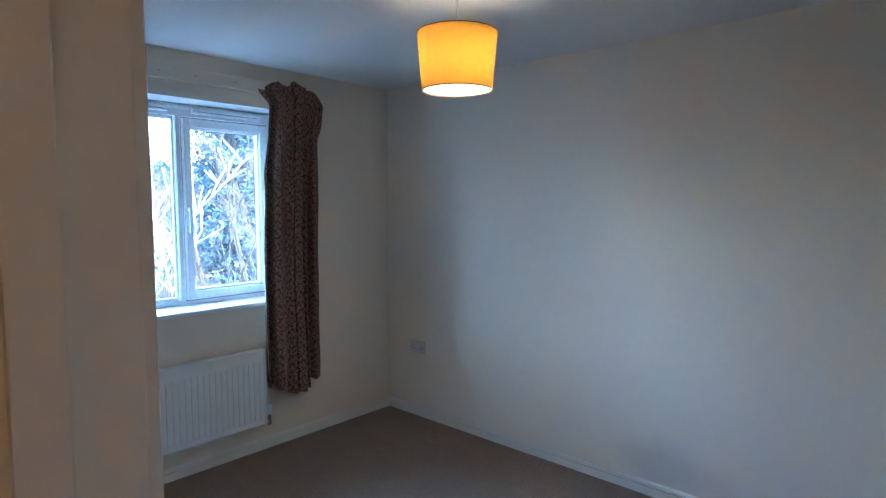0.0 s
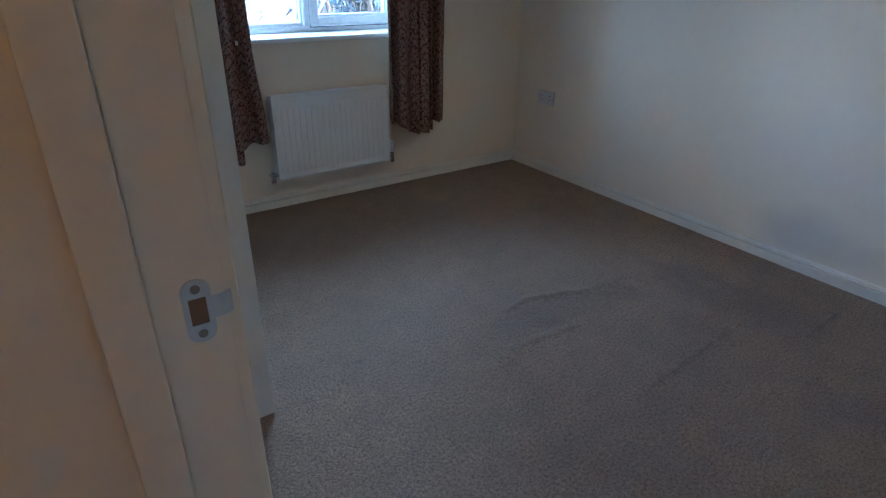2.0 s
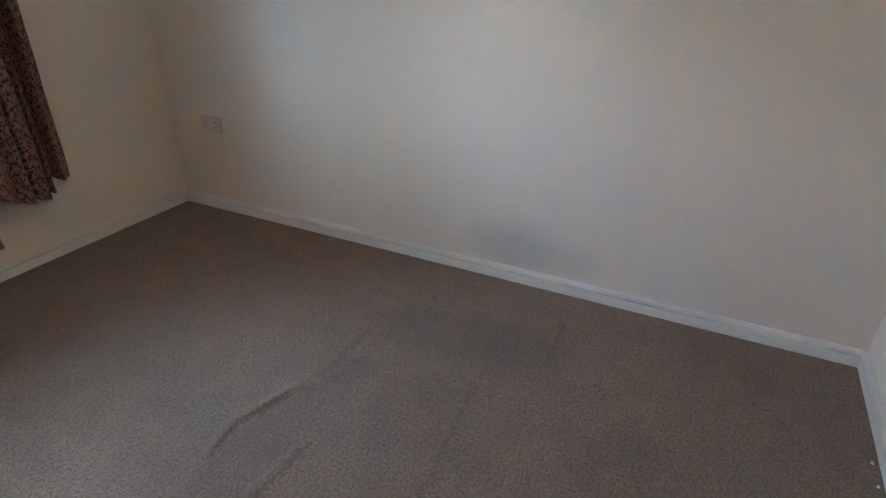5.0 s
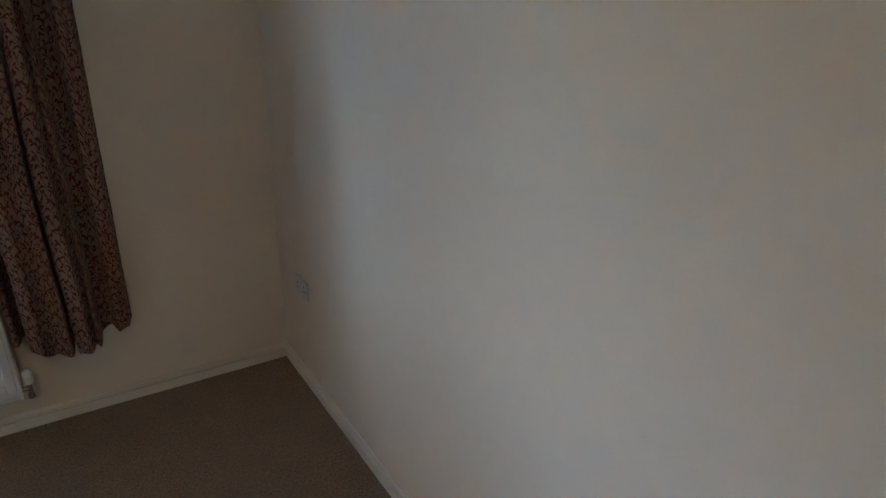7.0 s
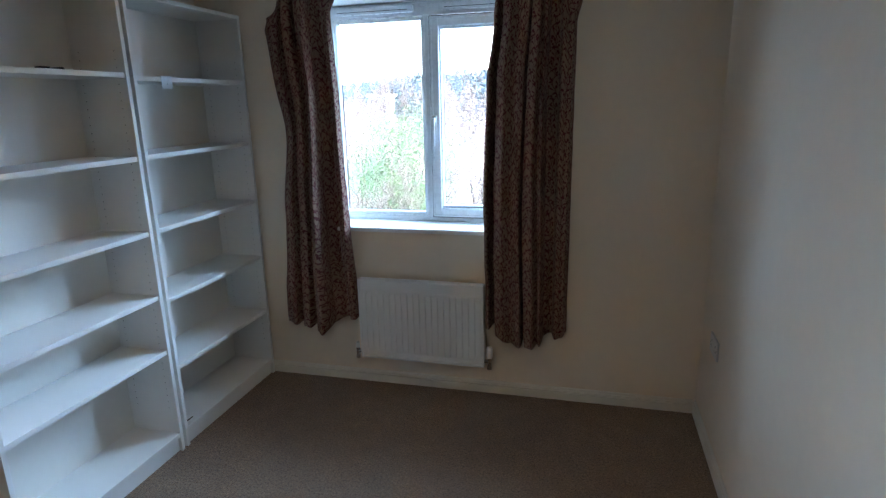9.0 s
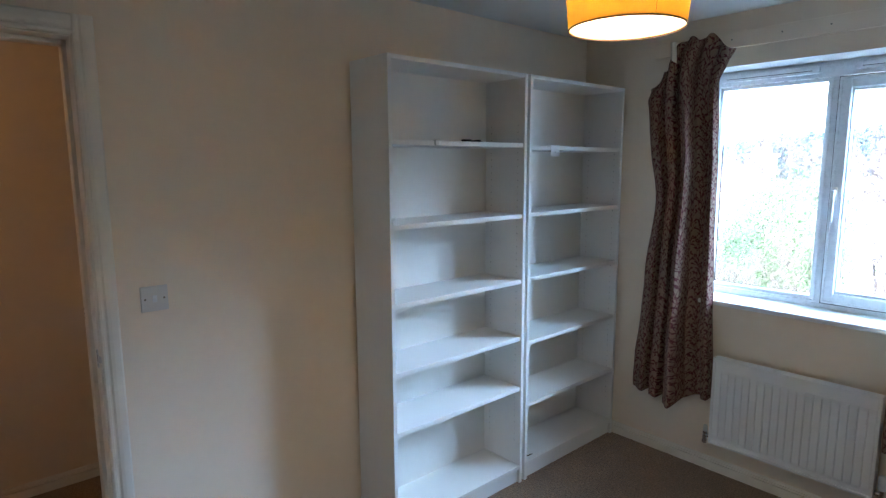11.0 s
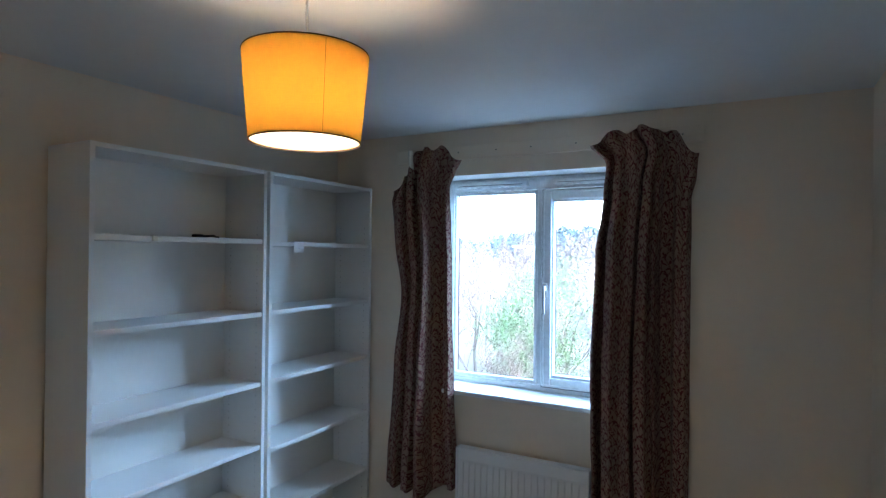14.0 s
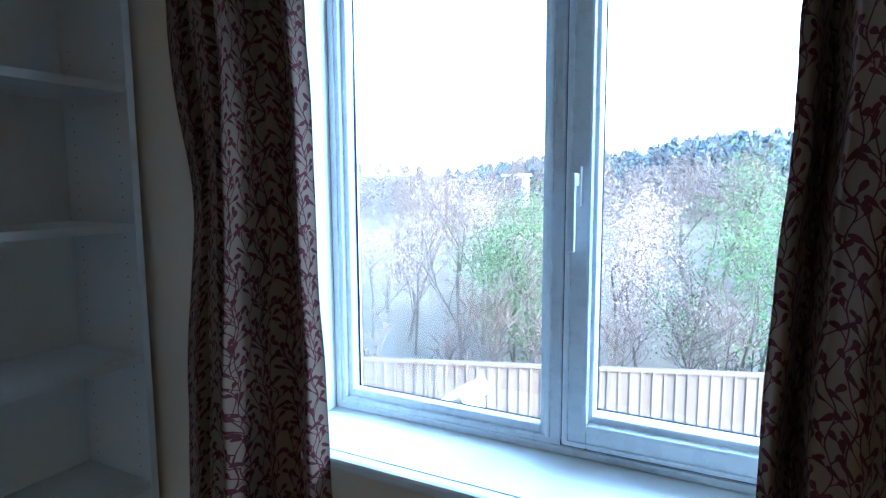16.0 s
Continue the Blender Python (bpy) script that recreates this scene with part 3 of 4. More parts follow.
    for name, args in (("reveal", (OX0, OX0 + 0.0018, 0.0, yf, OZ0 + 0.026, OZ1)), ("reveal", (OX1 - 0.0018, OX1, 0.0, yf, OZ0 + 0.026, OZ1)), ("reveal_head", (OX0 + 0.002, OX1 - 0.002, 0.0, yf, OZ1 - 0.0018, OZ1))):
        part(name, boxes(args), SILLP, win, "white painted reveal")


window()


# ---- curtain batten and curtains ----
def batten():
    b = thing("curtain_batten", "white painted wooden batten screwed above the window", "curtain batten")
    part("board", boxes((0.47, 2.07, -0.019, 0.0, 2.152, 2.225), bevel=0.003), WALL, b)
    for x in (0.62, 0.86, 1.08, 1.27, 1.50, 1.74, 1.98):
        part("screw", cyl(bmesh.new(), (x, -0.0198, 2.19), (x, -0.018, 2.19), 0.004, n=10), BRASS, b, "small dark screw head")


batten()


def curtain(label, left, right, top, bottom, folds, seed, flare, outer):
    """A gathered curtain. left, right: edges by height fraction (0 top, 1 foot); top, bottom: z by width fraction; folds: depth by width fraction."""
    nu, nv = 230, 96
    rnd = random.Random(seed)
    ph = [rnd.uniform(0, 6.28) for _ in range(8)]

    def depth(q):
        for (sa, ya), (sb, yb) in zip(folds, folds[1:]):
            if q <= sb:
                return ya + (yb - ya) * smoothstep(sa, sb, q)
        return folds[-1][1]

    mean = sum(y for _, y in folds) / len(folds)
    pts = np.zeros((nv + 1, nu + 1, 3))
    for j in range(nv + 1):
        v = j / nv
        body = smoothstep(0.02, 0.20, v)
        for i in range(nu + 1):
            s = i / nu
            inner = math.sin(math.pi * s)
            drift = (0.020 * math.sin(2.3 * v + ph[0] + 4 * s) * v + 0.008 * math.sin(6 * v + ph[1] + 9 * s)) * inner
            q = min(1.0, max(0.0, s + drift))
            y = mean + (depth(q) - mean) * (0.95 + 0.32 * v) * (0.35 + 0.65 * body)
            pleat = math.sin(2 * math.pi * 5.0 * s + ph[2] + 1.5 * math.sin(5 * s))
            y += (1 - body) * 0.016 * pleat * inner
            y += 0.007 * noise.noise(Vector((s * 9, v * 7, seed))) + 0.012 * body * noise.noise(Vector((s * 5, v * 2.2, seed + 9)))
            x0, x1 = left(v), right(v)
            x = x0 + (x1 - x0) * s + 0.004 * noise.noise(Vector((s * 5, v * 12, seed + 3))) + 0.05 * (depth(min(1.0, q + 0.02)) - depth(max(0.0, q - 0.02))) * inner
            zt, zb = top(s), bottom(s)
            z = zt + (zb - zt) * v + 0.25 * (y - mean) * v ** 8
            if v < 0.055:
                f = (0.055 - v) / 0.055
                y -= f * flare * (0.45 + 0.55 * pleat)
                x += f * flare * 0.9 * (s - 0.45) * (1 + 0.5 * math.sin(9 * s + ph[4]))
                z += f * 0.012 * (math.sin(2 * math.pi * 3.4 * s + ph[5]) + 0.5 * math.sin(2 * math.pi * 5.6 * s + ph[6]))
            pts[j, i] = (x, min(y, -0.024), z)
    du = np.gradient(pts, axis=1)
    dv = np.gradient(pts, axis=0)
    nrm = np.cross(du, dv)
    nrm /= np.linalg.norm(nrm, axis=2, keepdims=True) + 1e-9
    if nrm[:, :, 1].mean() > 0:
        nrm = -nrm
    arc = np.concatenate([[0], np.cumsum(np.linalg.norm(np.diff(pts[nv // 2], axis=0), axis=1))])

    def sheet(offset, j0, j1):
        P = pts + nrm * offset
        bm = bmesh.new()
        uv = bm.loops.layers.uv.new("cloth")
        vs = [[bm.verts.new(P[j, i]) for i in range(nu + 1)] for j in range(j0, j1 + 1)]
        for j in range(j1 - j0):
            for i in range(nu):
                f = bm.faces.new((vs[j][i], vs[j][i + 1], vs[j + 1][i + 1], vs[j + 1][i]))
                for loop, (jj, ii) in zip(f.loops, ((j, i), (j, i + 1), (j + 1, i + 1), (j + 1, i))):
                    loop[uv].uv = (arc[ii], 2.3 - pts[jj + j0, nu // 2, 2])
        return bm

    cur = thing("curtain", label, "curtain", "pair of curtains")
    if outer < 0:
        flap = bmesh.new()
        fl = [[flap.verts.new((0.604 + 0.032 * a + 0.010 * b, -0.118 - 0.018 * math.sin(3 * a) - 0.006 * b, 2.200 - 0.078 * b - 0.025 * a * b)) for a in (0, 0.25, 0.5, 0.75, 1.0)] for b in (0, 0.33, 0.66, 1.0)]
        for ra, rb_ in zip(fl, fl[1:]):
            for i in range(4):
                flap.faces.new((ra[i], ra[i + 1], rb_[i + 1], rb_[i]))
        part("turned_corner", flap, LINING, cur, "cream lining turned forward at the top", smooth=True)
    part("fabric", sheet(0.0, 0, nv), CLOTH, cur, smooth=True)
    part("lining", sheet(-0.004, 1, nv - 3), LINING, cur, "cream cotton lining", smooth=True)
    hem = bmesh.new()
    vs = [[hem.verts.new(pts[nv, i] + nrm[nv, i] * o + Vector((0, 0, dz))) for i in range(nu + 1)] for o, dz in ((0.0, 0.0), (-0.002, -0.003), (-0.004, 0.0), (-0.004, 0.05))]
    for a, b in zip(vs, vs[1:]):
        for i in range(nu):
            hem.faces.new((a[i], a[i + 1], b[i + 1], b[i]))
    part("hem", hem, CLOTH, cur, smooth=True)


def lerp_table(rows):
    def f(t):
        for (a, va), (b, vb) in zip(rows, rows[1:]):
            if t <= b:
                k = smoothstep(a, b, t)
                return va + (vb - va) * k
        return rows[-1][1]
    return f


curtain("long brown and cream leaf-print curtain, half unhooked at its top",
        lerp_table([(0, 0.50), (0.04, 0.468), (0.12, 0.472), (0.37, 0.522), (0.6, 0.480), (1, 0.428)]), lerp_table([(0, 0.89), (0.04, 0.865), (0.09, 0.832), (0.42, 0.845), (0.7, 0.858), (1, 0.890)]),
        lerp_table([(0, 1.99), (0.2, 2.05), (0.34, 2.20), (0.7, 2.214), (1, 2.15)]), lerp_table([(0, 0.362), (0.3, 0.355), (0.55, 0.345), (0.8, 0.385), (1, 0.405)]),
        ((0, -0.040), (0.06, -0.075), (0.19, -0.092), (0.245, -0.045), (0.30, -0.092), (0.40, -0.100), (0.46, -0.045), (0.53, -0.115), (0.63, -0.150), (0.70, -0.060), (0.83, -0.036), (0.90, -0.070), (0.96, -0.080), (1, -0.045)),
        11, 0.035, -1)
curtain("long brown and cream leaf-print curtain with a ruffled top",
        lerp_table([(0, 1.60), (0.05, 1.665), (0.13, 1.652), (0.3, 1.618), (0.6, 1.601), (1, 1.612)]), lerp_table([(0, 2.03), (0.06, 2.045), (0.12, 2.022), (0.6, 2.018), (1, 2.016)]),
        lerp_table([(0, 2.155), (0.2, 2.20), (0.5, 2.215), (0.75, 2.20), (1, 2.10)]), lerp_table([(0, 0.42), (0.18, 0.40), (0.3, 0.352), (0.6, 0.350), (0.8, 0.375), (1, 0.382)]),
        ((0, -0.105), (0.03, -0.110), (0.10, -0.046), (0.14, -0.125), (0.22, -0.140), (0.33, -0.110), (0.425, -0.130), (0.455, -0.060), (0.485, -0.125), (0.57, -0.138), (0.625, -0.098), (0.655, -0.118), (0.70, -0.048), (0.80, -0.042), (0.86, -0.092), (0.95, -0.082), (1, -0.040)),
        23, 0.045, 1)


# ---- radiator ----
def radiator():
    x0, x1, z0, z1, yf = 0.903, 1.598, 0.188, 0.643, -0.100
    rad = thing("radiator", "white enamelled panel radiator under the window", "radiator")
    n, per = 20, 12
    bm = bmesh.new()
    zs = [(z0 + 0.012, 0.0), (z0 + 0.03, 0.0), (z0 + 0.045, 1.0), (z1 - 0.075, 1.0), (z1 - 0.06, 0.0), (z1 - 0.012, 0.0)]
    a, b = x0 + 0.012, x1 - 0.012
    rows = []
    for z, k in zs:
        row = []
        for i in range(n * per + 1):
            q = (i % per) / per
            dip = 0.0045 * smoothstep(0.0, 0.11, min(q, 1 - q) * 1.0 + 0.0) if 0.0 < q < 1.0 else 0.0
            row.append(bm.verts.new((a + (b - a) * i / (n * per), yf + 0.006 - k * (dip - 0.0), z)))
        rows.append(row)
    for ra, rb in zip(rows, rows[1:]):
        for p, q, r, s in zip(ra, ra[1:], rb[1:], rb):
            bm.faces.new((p, q, r, s))
    part("front_panel", bm, RADP, rad)
    part("edge_frame", ring(bmesh.new(), x0, x1, z0, z1, 0.013, yf, yf + 0.018, 0.004), RADP, rad)
    part("back_panel", boxes((x0 + 0.004, x1 - 0.004, yf + 0.016, -0.045, z0 + 0.004, z1 - 0.006), bevel=0.004), RADP, rad)
    part("side_cover", boxes((x0, x0 + 0.002, yf + 0.018, -0.043, z0 + 0.003, z1 - 0.003)), RADP, rad)
    part("side_cover", boxes((x1 - 0.002, x1, yf + 0.018, -0.043, z0 + 0.003, z1 - 0.003)), RADP, rad)
    part("top_grille", boxes((x0 + 0.004, x1 - 0.004, yf + 0.018, -0.045, z1 - 0.006, z1 - 0.001), bevel=0.002), RADP, rad)
    for x in (x0 + 0.12, x1 - 0.12):
        part("bracket", boxes((x - 0.02, x + 0.02, -0.045, 0.0, z0 + 0.06, z1 - 0.06), bevel=0.003), STEEL, rad)
    for x, s, big in ((x0, -1, False), (x1, 1, True)):
        v = bmesh.new()
        zc = z0 + 0.028
        cyl(v, (x, -0.075, zc), (x + 0.034 * s, -0.075, zc), 0.0105)
        cyl(v, (x + 0.026 * s, -0.075, zc - 0.030), (x + 0.026 * s, -0.075, zc + 0.020), 0.012, n=8)
        cyl(v, (x + 0.026 * s, -0.075, zc - 0.012), (x + 0.026 * s, -0.016, zc - 0.012), 0.0075)
        cyl(v, (x + 0.026 * s, -0.075, zc - 0.042), (x + 0.026 * s, -0.075, zc - 0.026), 0.014, n=6)
        body = part("valve", v, CHROME, rad, "chrome radiator valve")
        if big:
            k = lathe([(0.0, 0.02), (0.0125, 0.02), (0.0165, 0.026), (0.0175, 0.05), (0.0165, 0.075), (0.013, 0.083), (0.0, 0.085)], 20, (x + 0.026 * s, -0.075, zc))
            part("thermostat_head", k, UPVC, body, "white plastic thermostat head", smooth=True)
        else:
            k = lathe([(0.0, 0.02), (0.011, 0.02), (0.010, 0.048), (0.007, 0.052), (0.0, 0.052)], 16, (x + 0.026 * s, -0.075, zc))
            part("cap", k, PLAST, body, "white plastic valve cap", smooth=True)


radiator()


# ---- bookcases ----
def bookcase(y0, shelves, label):
    d, w, h, t = 0.258, 0.80, 2.02, 0.018
    bc = thing("bookcase", label, "bookcase", "pair of bookcases", at=(0.042, y0, 0.0))
    for y in (0.0, w - t):
        sp = part("side_panel", boxes((0, d, y, y + t, 0.0, h), bevel=0.0012), MELA, bc)
    part("top_panel", boxes((0, d - 0.001, t, w - t, h - t, h - 0.0005), bevel=0.001), MELA, bc)
    part("bottom_shelf", boxes((0.006, d - 0.002, t, w - t, 0.072, 0.092), bevel=0.001), MELA, bc)
    part("plinth", boxes((d - 0.032, d - 0.016, t, w - t, 0.0, 0.0715), bevel=0.001), MELA, bc)
    part("back_board", boxes((0.002, 0.006, t, w - t, 0.03, h - t)), BACKB, bc)
    for z in shelves:
        part("shelf", boxes((0.008, d - 0.006, t + 0.001, w - t - 0.001, z - 0.020, z), bevel=0.001), MELA, bc)
    pins = bmesh.new()
    for i in range(50):
        z = 0.22 + i * 0.032
        for x in (0.045, d - 0.04):
            for y, s in ((t, 1), (w - t, -1)):
                cyl(pins, (x, y - 0.001 * s, z), (x, y + 0.0003 * s, z), 0.0024, n=6)
    tagged(part("peg_hole", pins, PEG, bc, "rows of small dark peg holes"), kind="stuff")
    return bc


bookcase(-1.642, (1.704, 1.372, 1.054, 0.768, 0.510), "tall white melamine bookcase with empty shelves, away from the window")
bookcase(-0.822, (1.694, 1.374, 1.056, 0.734, 0.408), "tall white melamine bookcase with empty shelves, beside the window")
FRONT = 0.300

tag = thing("label_card", "small white card hung on a bookcase shelf edge", "label card")
part("card", boxes((FRONT - 0.004, FRONT - 0.0025, -0.660, -0.592, 1.644, 1.700), bevel=0.0004), PAPER, tag)
part("clip", boxes((FRONT - 0.03, FRONT - 0.0025, -0.655, -0.597, 1.6945, 1.6965)), PAPER, tag)
part("dot", cyl(bmesh.new(), (FRONT - 0.003, -0.626, 1.665), (FRONT - 0.0018, -0.626, 1.665), 0.003, n=10), STEEL, tag)

strip = thing("cable_strip", "short dark cable lying on a bookcase shelf", "cable")
wire = bmesh.new()
prev = None
for i in range(15):
    a = i / 14
    p = Vector((0.17 + 0.03 * math.sin(5 * a), -1.105 + 0.13 * a, 1.709 + 0.006 * math.sin(math.pi * a)))
    if prev is not None:
        cyl(wire, prev, p, 0.0045, n=8)
    prev = p
part("wire", wire, RUBBER_AND_GAP, strip)
part("plug", boxes((0.155, 0.185, -1.130, -1.090, 1.704, 1.720), bevel=0.004), RUBBER_AND_GAP, strip)
peg = thing("shelf_clip", "small grey plastic clip on a bookcase shelf edge", "clip")
part("body", boxes((FRONT - 0.0055, FRONT + 0.004, -1.410, -1.390, 1.684, 1.704), bevel=0.003), PLAST, peg)
part("tongue", boxes((FRONT - 0.022, FRONT + 0.002, -1.405, -1.395, 1.7035, 1.707), bevel=0.001), PLAST, peg)
crumb = thing("wood_scrap", "tiny brown wood scrap on the bottom shelf", "scrap")
part("piece", cyl(bmesh.new(), (0.26, -0.775, 0.095), (0.285, -0.745, 0.112), 0.0035, 0.002, 7), BROWN, crumb)


for x, y, r in ((2.149, -3.366, 0.006), (2.054, -3.368, 0.005), (1.709, -3.366, 0.006), (1.357, -3.370, 0.005)):
    flake = thing("plaster_flake", "tiny white plaster flake on the carpet by the skirting", "flake", "flakes by the skirting")
    bm = bmesh.new()
    bmesh.ops.create_icosphere(bm, subdivisions=1, radius=r)
    for v in bm.verts:
        v.co = Vector((v.co.x * 1.3 + x, v.co.y + y, v.co.z * 0.5 + 0.004)) + Vector((random.uniform(-1, 1), random.uniform(-1, 1), random.uniform(-1, 1))) * 0.0012
    part("chip", bm, PAPER, flake)


# ---- wall plates ----
def wall_plate(name, label, category, centre, along, out, w, h, kind):
    """A plastic plate on a wall. along and out: unit vectors; kind: switch or socket."""
    c, u, o = Vector(centre), Vector(along), Vector(out)
    m = Matrix((u, o, Vector((0, 0, 1)))).transposed().to_4x4()
    m.translation = c
    ob = thing(name, label, category)
    ob.matrix_world = m
    part("plate", boxes((-w / 2, w / 2, 0.0, 0.009, -h / 2, h / 2), bevel=0.003), PLAST, ob)
    for x in (-w / 2 + 0.013, w / 2 - 0.013):
        part("screw", cyl(bmesh.new(), (x, 0.008, 0), (x, 0.0096, 0), 0.0036, n=12), BRASS, ob, "small screw head")
    if kind == "switch":
        part("rocker", boxes((-0.007, 0.007, 0.008, 0.013, -0.012, 0.012), bevel=0.002), UPVC, ob)
    else:
        for x in ((-w / 4, w / 4) if w > 0.1 else (0.0,)):
            part("pin_hole", boxes((x - 0.003, x + 0.003, 0.0085, 0.0094, 0.008, 0.017)), HOLE, ob)
            part("pin_hole", boxes((x - 0.012, x - 0.006, 0.0085, 0.0094, -0.013, -0.008)), HOLE, ob)
            part("pin_hole", boxes((x + 0.006, x + 0.012, 0.0085, 0.0094, -0.013, -0.008)), HOLE, ob)


wall_plate("light_switch", "square white plastic light switch on the cream wall", "light switch", (XW, -2.43, 1.165), (0, 1, 0), (1, 0, 0), 0.086, 0.086, "switch")
wall_plate("wall_socket", "double white plastic socket above the skirting", "wall socket", (XE, -0.302, 0.494), (0, 1, 0), (-1, 0, 0), 0.146, 0.086, "socket")
wall_plate("wall_socket", "single white plastic socket plate on the wall by the door", "wall socket", (1.967, YS, 0.518), (1, 0, 0), (0, 1, 0), 0.086, 0.086, "switch")


# ---- pendant lamp ----
def pendant():
    x, y = BULB[0], BULB[1]
    lamp = thing("pendant_lamp", "lit ceiling pendant with a tapered mustard-yellow fabric shade", "ceiling lamp", at=(x, y, 0))
    zt, zb, rt, rb = 2.092, 1.897, 0.140, 0.123
    part("ceiling_rose", lathe([(0.0, H), (0.039, H), (0.041, H - 0.006), (0.040, H - 0.034), (0.034, H - 0.044), (0.010, H - 0.052), (0.0, H - 0.052)], 28), UPVC, lamp, smooth=True)
    part("flex", cyl(bmesh.new(), (0, 0, H - 0.052), (0, 0, 2.09), 0.0035, n=8), UPVC, lamp)
    part("lamp_holder", lathe([(0.0, 2.09), (0.012, 2.09), (0.019, 2.08), (0.019, 2.04), (0.015, 2.035), (0.0, 2.035)], 20), UPVC, lamp, smooth=True)
    shade = part("shade", lathe([(rt, zt), (rt - 0.0001, zt - 0.002), (rb + 0.0001, zb + 0.002), (rb, zb), (rb - 0.0012, zb), (rt - 0.0012, zt), (rt, zt)], 64), SHADE, lamp, smooth=True)
    for r, z in ((rt, zt), (rb, zb)):
        part("shade_rim", lathe([(r + 0.0006, z + 0.0014), (r + 0.0009, z), (r + 0.0006, z - 0.0014), (r - 0.0018, z - 0.0014), (r - 0.0018, z + 0.0014), (r + 0.0006, z + 0.0014)], 64), BROWN, shade, "dark rolled rim", smooth=True)
    seam = bmesh.new()
    a = radians(-32)
    p0, p1 = (rt + 0.0006, zt - 0.004), (rb + 0.0006, zb + 0.004)
    vs = [seam.verts.new((r * math.cos(a + k / r), r * math.sin(a + k / r), z)) for (r, z), k in ((p0, -0.0004), (p0, 0.0004), (p1, 0.0004), (p1, -0.0004))]
    seam.faces.new(vs)
    part("seam", seam, BROWN, shade)
    part("inner_lining", lathe([(rt - 0.0025, zt - 0.002), (rb - 0.0025, zb + 0.002)], 64), SHADE_IN, shade, "white inner film", smooth=True)
    for k in range(3):
        an = radians(20 + 120 * k)
        part("spider_arm", cyl(bmesh.new(), (0.016 * math.cos(an), 0.016 * math.sin(an), 2.062), ((rt - 0.003) * math.cos(an), (rt - 0.003) * math.sin(an), zt - 0.004), 0.0016, n=6), STEEL, lamp)
    part("bulb", lathe([(0.0, 1.955), (0.012, 1.958), (0.024, 1.972), (0.029, 1.99), (0.024, 2.012), (0.014, 2.035), (0.0, 2.036)], 20), BULBM, lamp, "glowing warm bulb", smooth=True).visible_shadow = False


pendant()

# ---- outdoors ----
GZ = -2.7
BARK = bark_material("grey_bark", (0.06, 0.05, 0.04), (0.14, 0.12, 0.10))
TWIG = bark_material("pale_twigs", (0.068, 0.053, 0.045), (0.175, 0.14, 0.118))
PALEBARK = bark_material("bleached_bark", (0.34, 0.31, 0.27), (0.52, 0.48, 0.43))
IVY = leaf_material("green_leaves", (0.032, 0.068, 0.026), (0.078, 0.140, 0.052))
BLOOM = leaf_material("pinkish_buds", (0.19, 0.145, 0.12), (0.38, 0.31, 0.27))
PINE = leaf_material("blue_green_needles", (0.042, 0.068, 0.080), (0.090, 0.128, 0.146))
FARLEAF = leaf_material("far_twigs", (0.068, 0.060, 0.055), (0.155, 0.135, 0.120))
# distance haze is mixed into this needle colour as blue
FARPINE_HAZE = leaf_material("far_needles", (0.046, 0.071, 0.080), (0.094, 0.126, 0.135))
GRASSM = painted("rough_grass", (0.11, 0.097, 0.070), 0.95, 0.4, 0.35, 6.0, 0.8, 0.05, 0.05)
FENCEM = board_material("weathered_fence_wood", (0.07, 0.058, 0.048), (0.18, 0.15, 0.125))
PALE = painted("pale_render", (0.62, 0.62, 0.60), 0.8, 0.06)
SLATE = painted("pale_slate", (0.30, 0.32, 0.34), 0.8, 0.1)
DARKGL = painted("dark_window", (0.03, 0.05, 0.07), 0.15, 0.1)


def ground_z(x, y):
    rise = smoothstep(16, 130, y) * 4.5 + smoothstep(130, 400, y) * 6
    return GZ + rise + 0.5 * noise.noise(Vector((x * 0.05, y * 0.05, 2.0))) * smoothstep(10, 30, y)


def build_ground():
    def steps(lim, n):
        return [math.copysign(abs(q) ** 3, q) * lim for q in np.linspace(-1, 1, n)]
    xs, ys = steps(1500, 70), steps(1500, 90)
    bm = bmesh.new()
    grid = [[bm.verts.new((x, y, ground_z(x, y))) for x in xs] for y in ys]
    for j in range(len(ys) - 1):
        for i in range(len(xs) - 1):
            bm.faces.new((grid[j][i], grid[j][i + 1], grid[j + 1][i + 1], grid[j + 1][i]))
    structure("ground", bm, GRASSM, "rough winter grass rising to a hillside", "ground")


build_ground()


def tubes(segments, sides=4):
    """A mesh of tapered tubes from (a, b, ra, rb)."""
    verts, faces = [], []
    for a, b, ra, rb in segments:
        d = (b - a).normalized()
        u = d.orthogonal().normalized()
        w = d.cross(u)
        k = len(verts)
        for p, r in ((a, ra), (b, rb)):
            for i in range(sides):
                t = 2 * math.pi * i / sides
                verts.append(p + u * (r * math.cos(t)) + w * (r * math.sin(t)))
        for i in range(sides):
            j = (i + 1) % sides
            faces.append((k + i, k + j, k + sides + j, k + sides + i))
    return verts, faces


def raw_part(name, verts, faces, material, parent, label=""):
    me = bpy.data.meshes.new(name)
    me.from_pydata([tuple(v) for v in verts], [], faces)
    me.materials.append(material)
    ob = new(name, me)
    ob.parent = parent
    if label:
        ob["label"] = label
    return ob


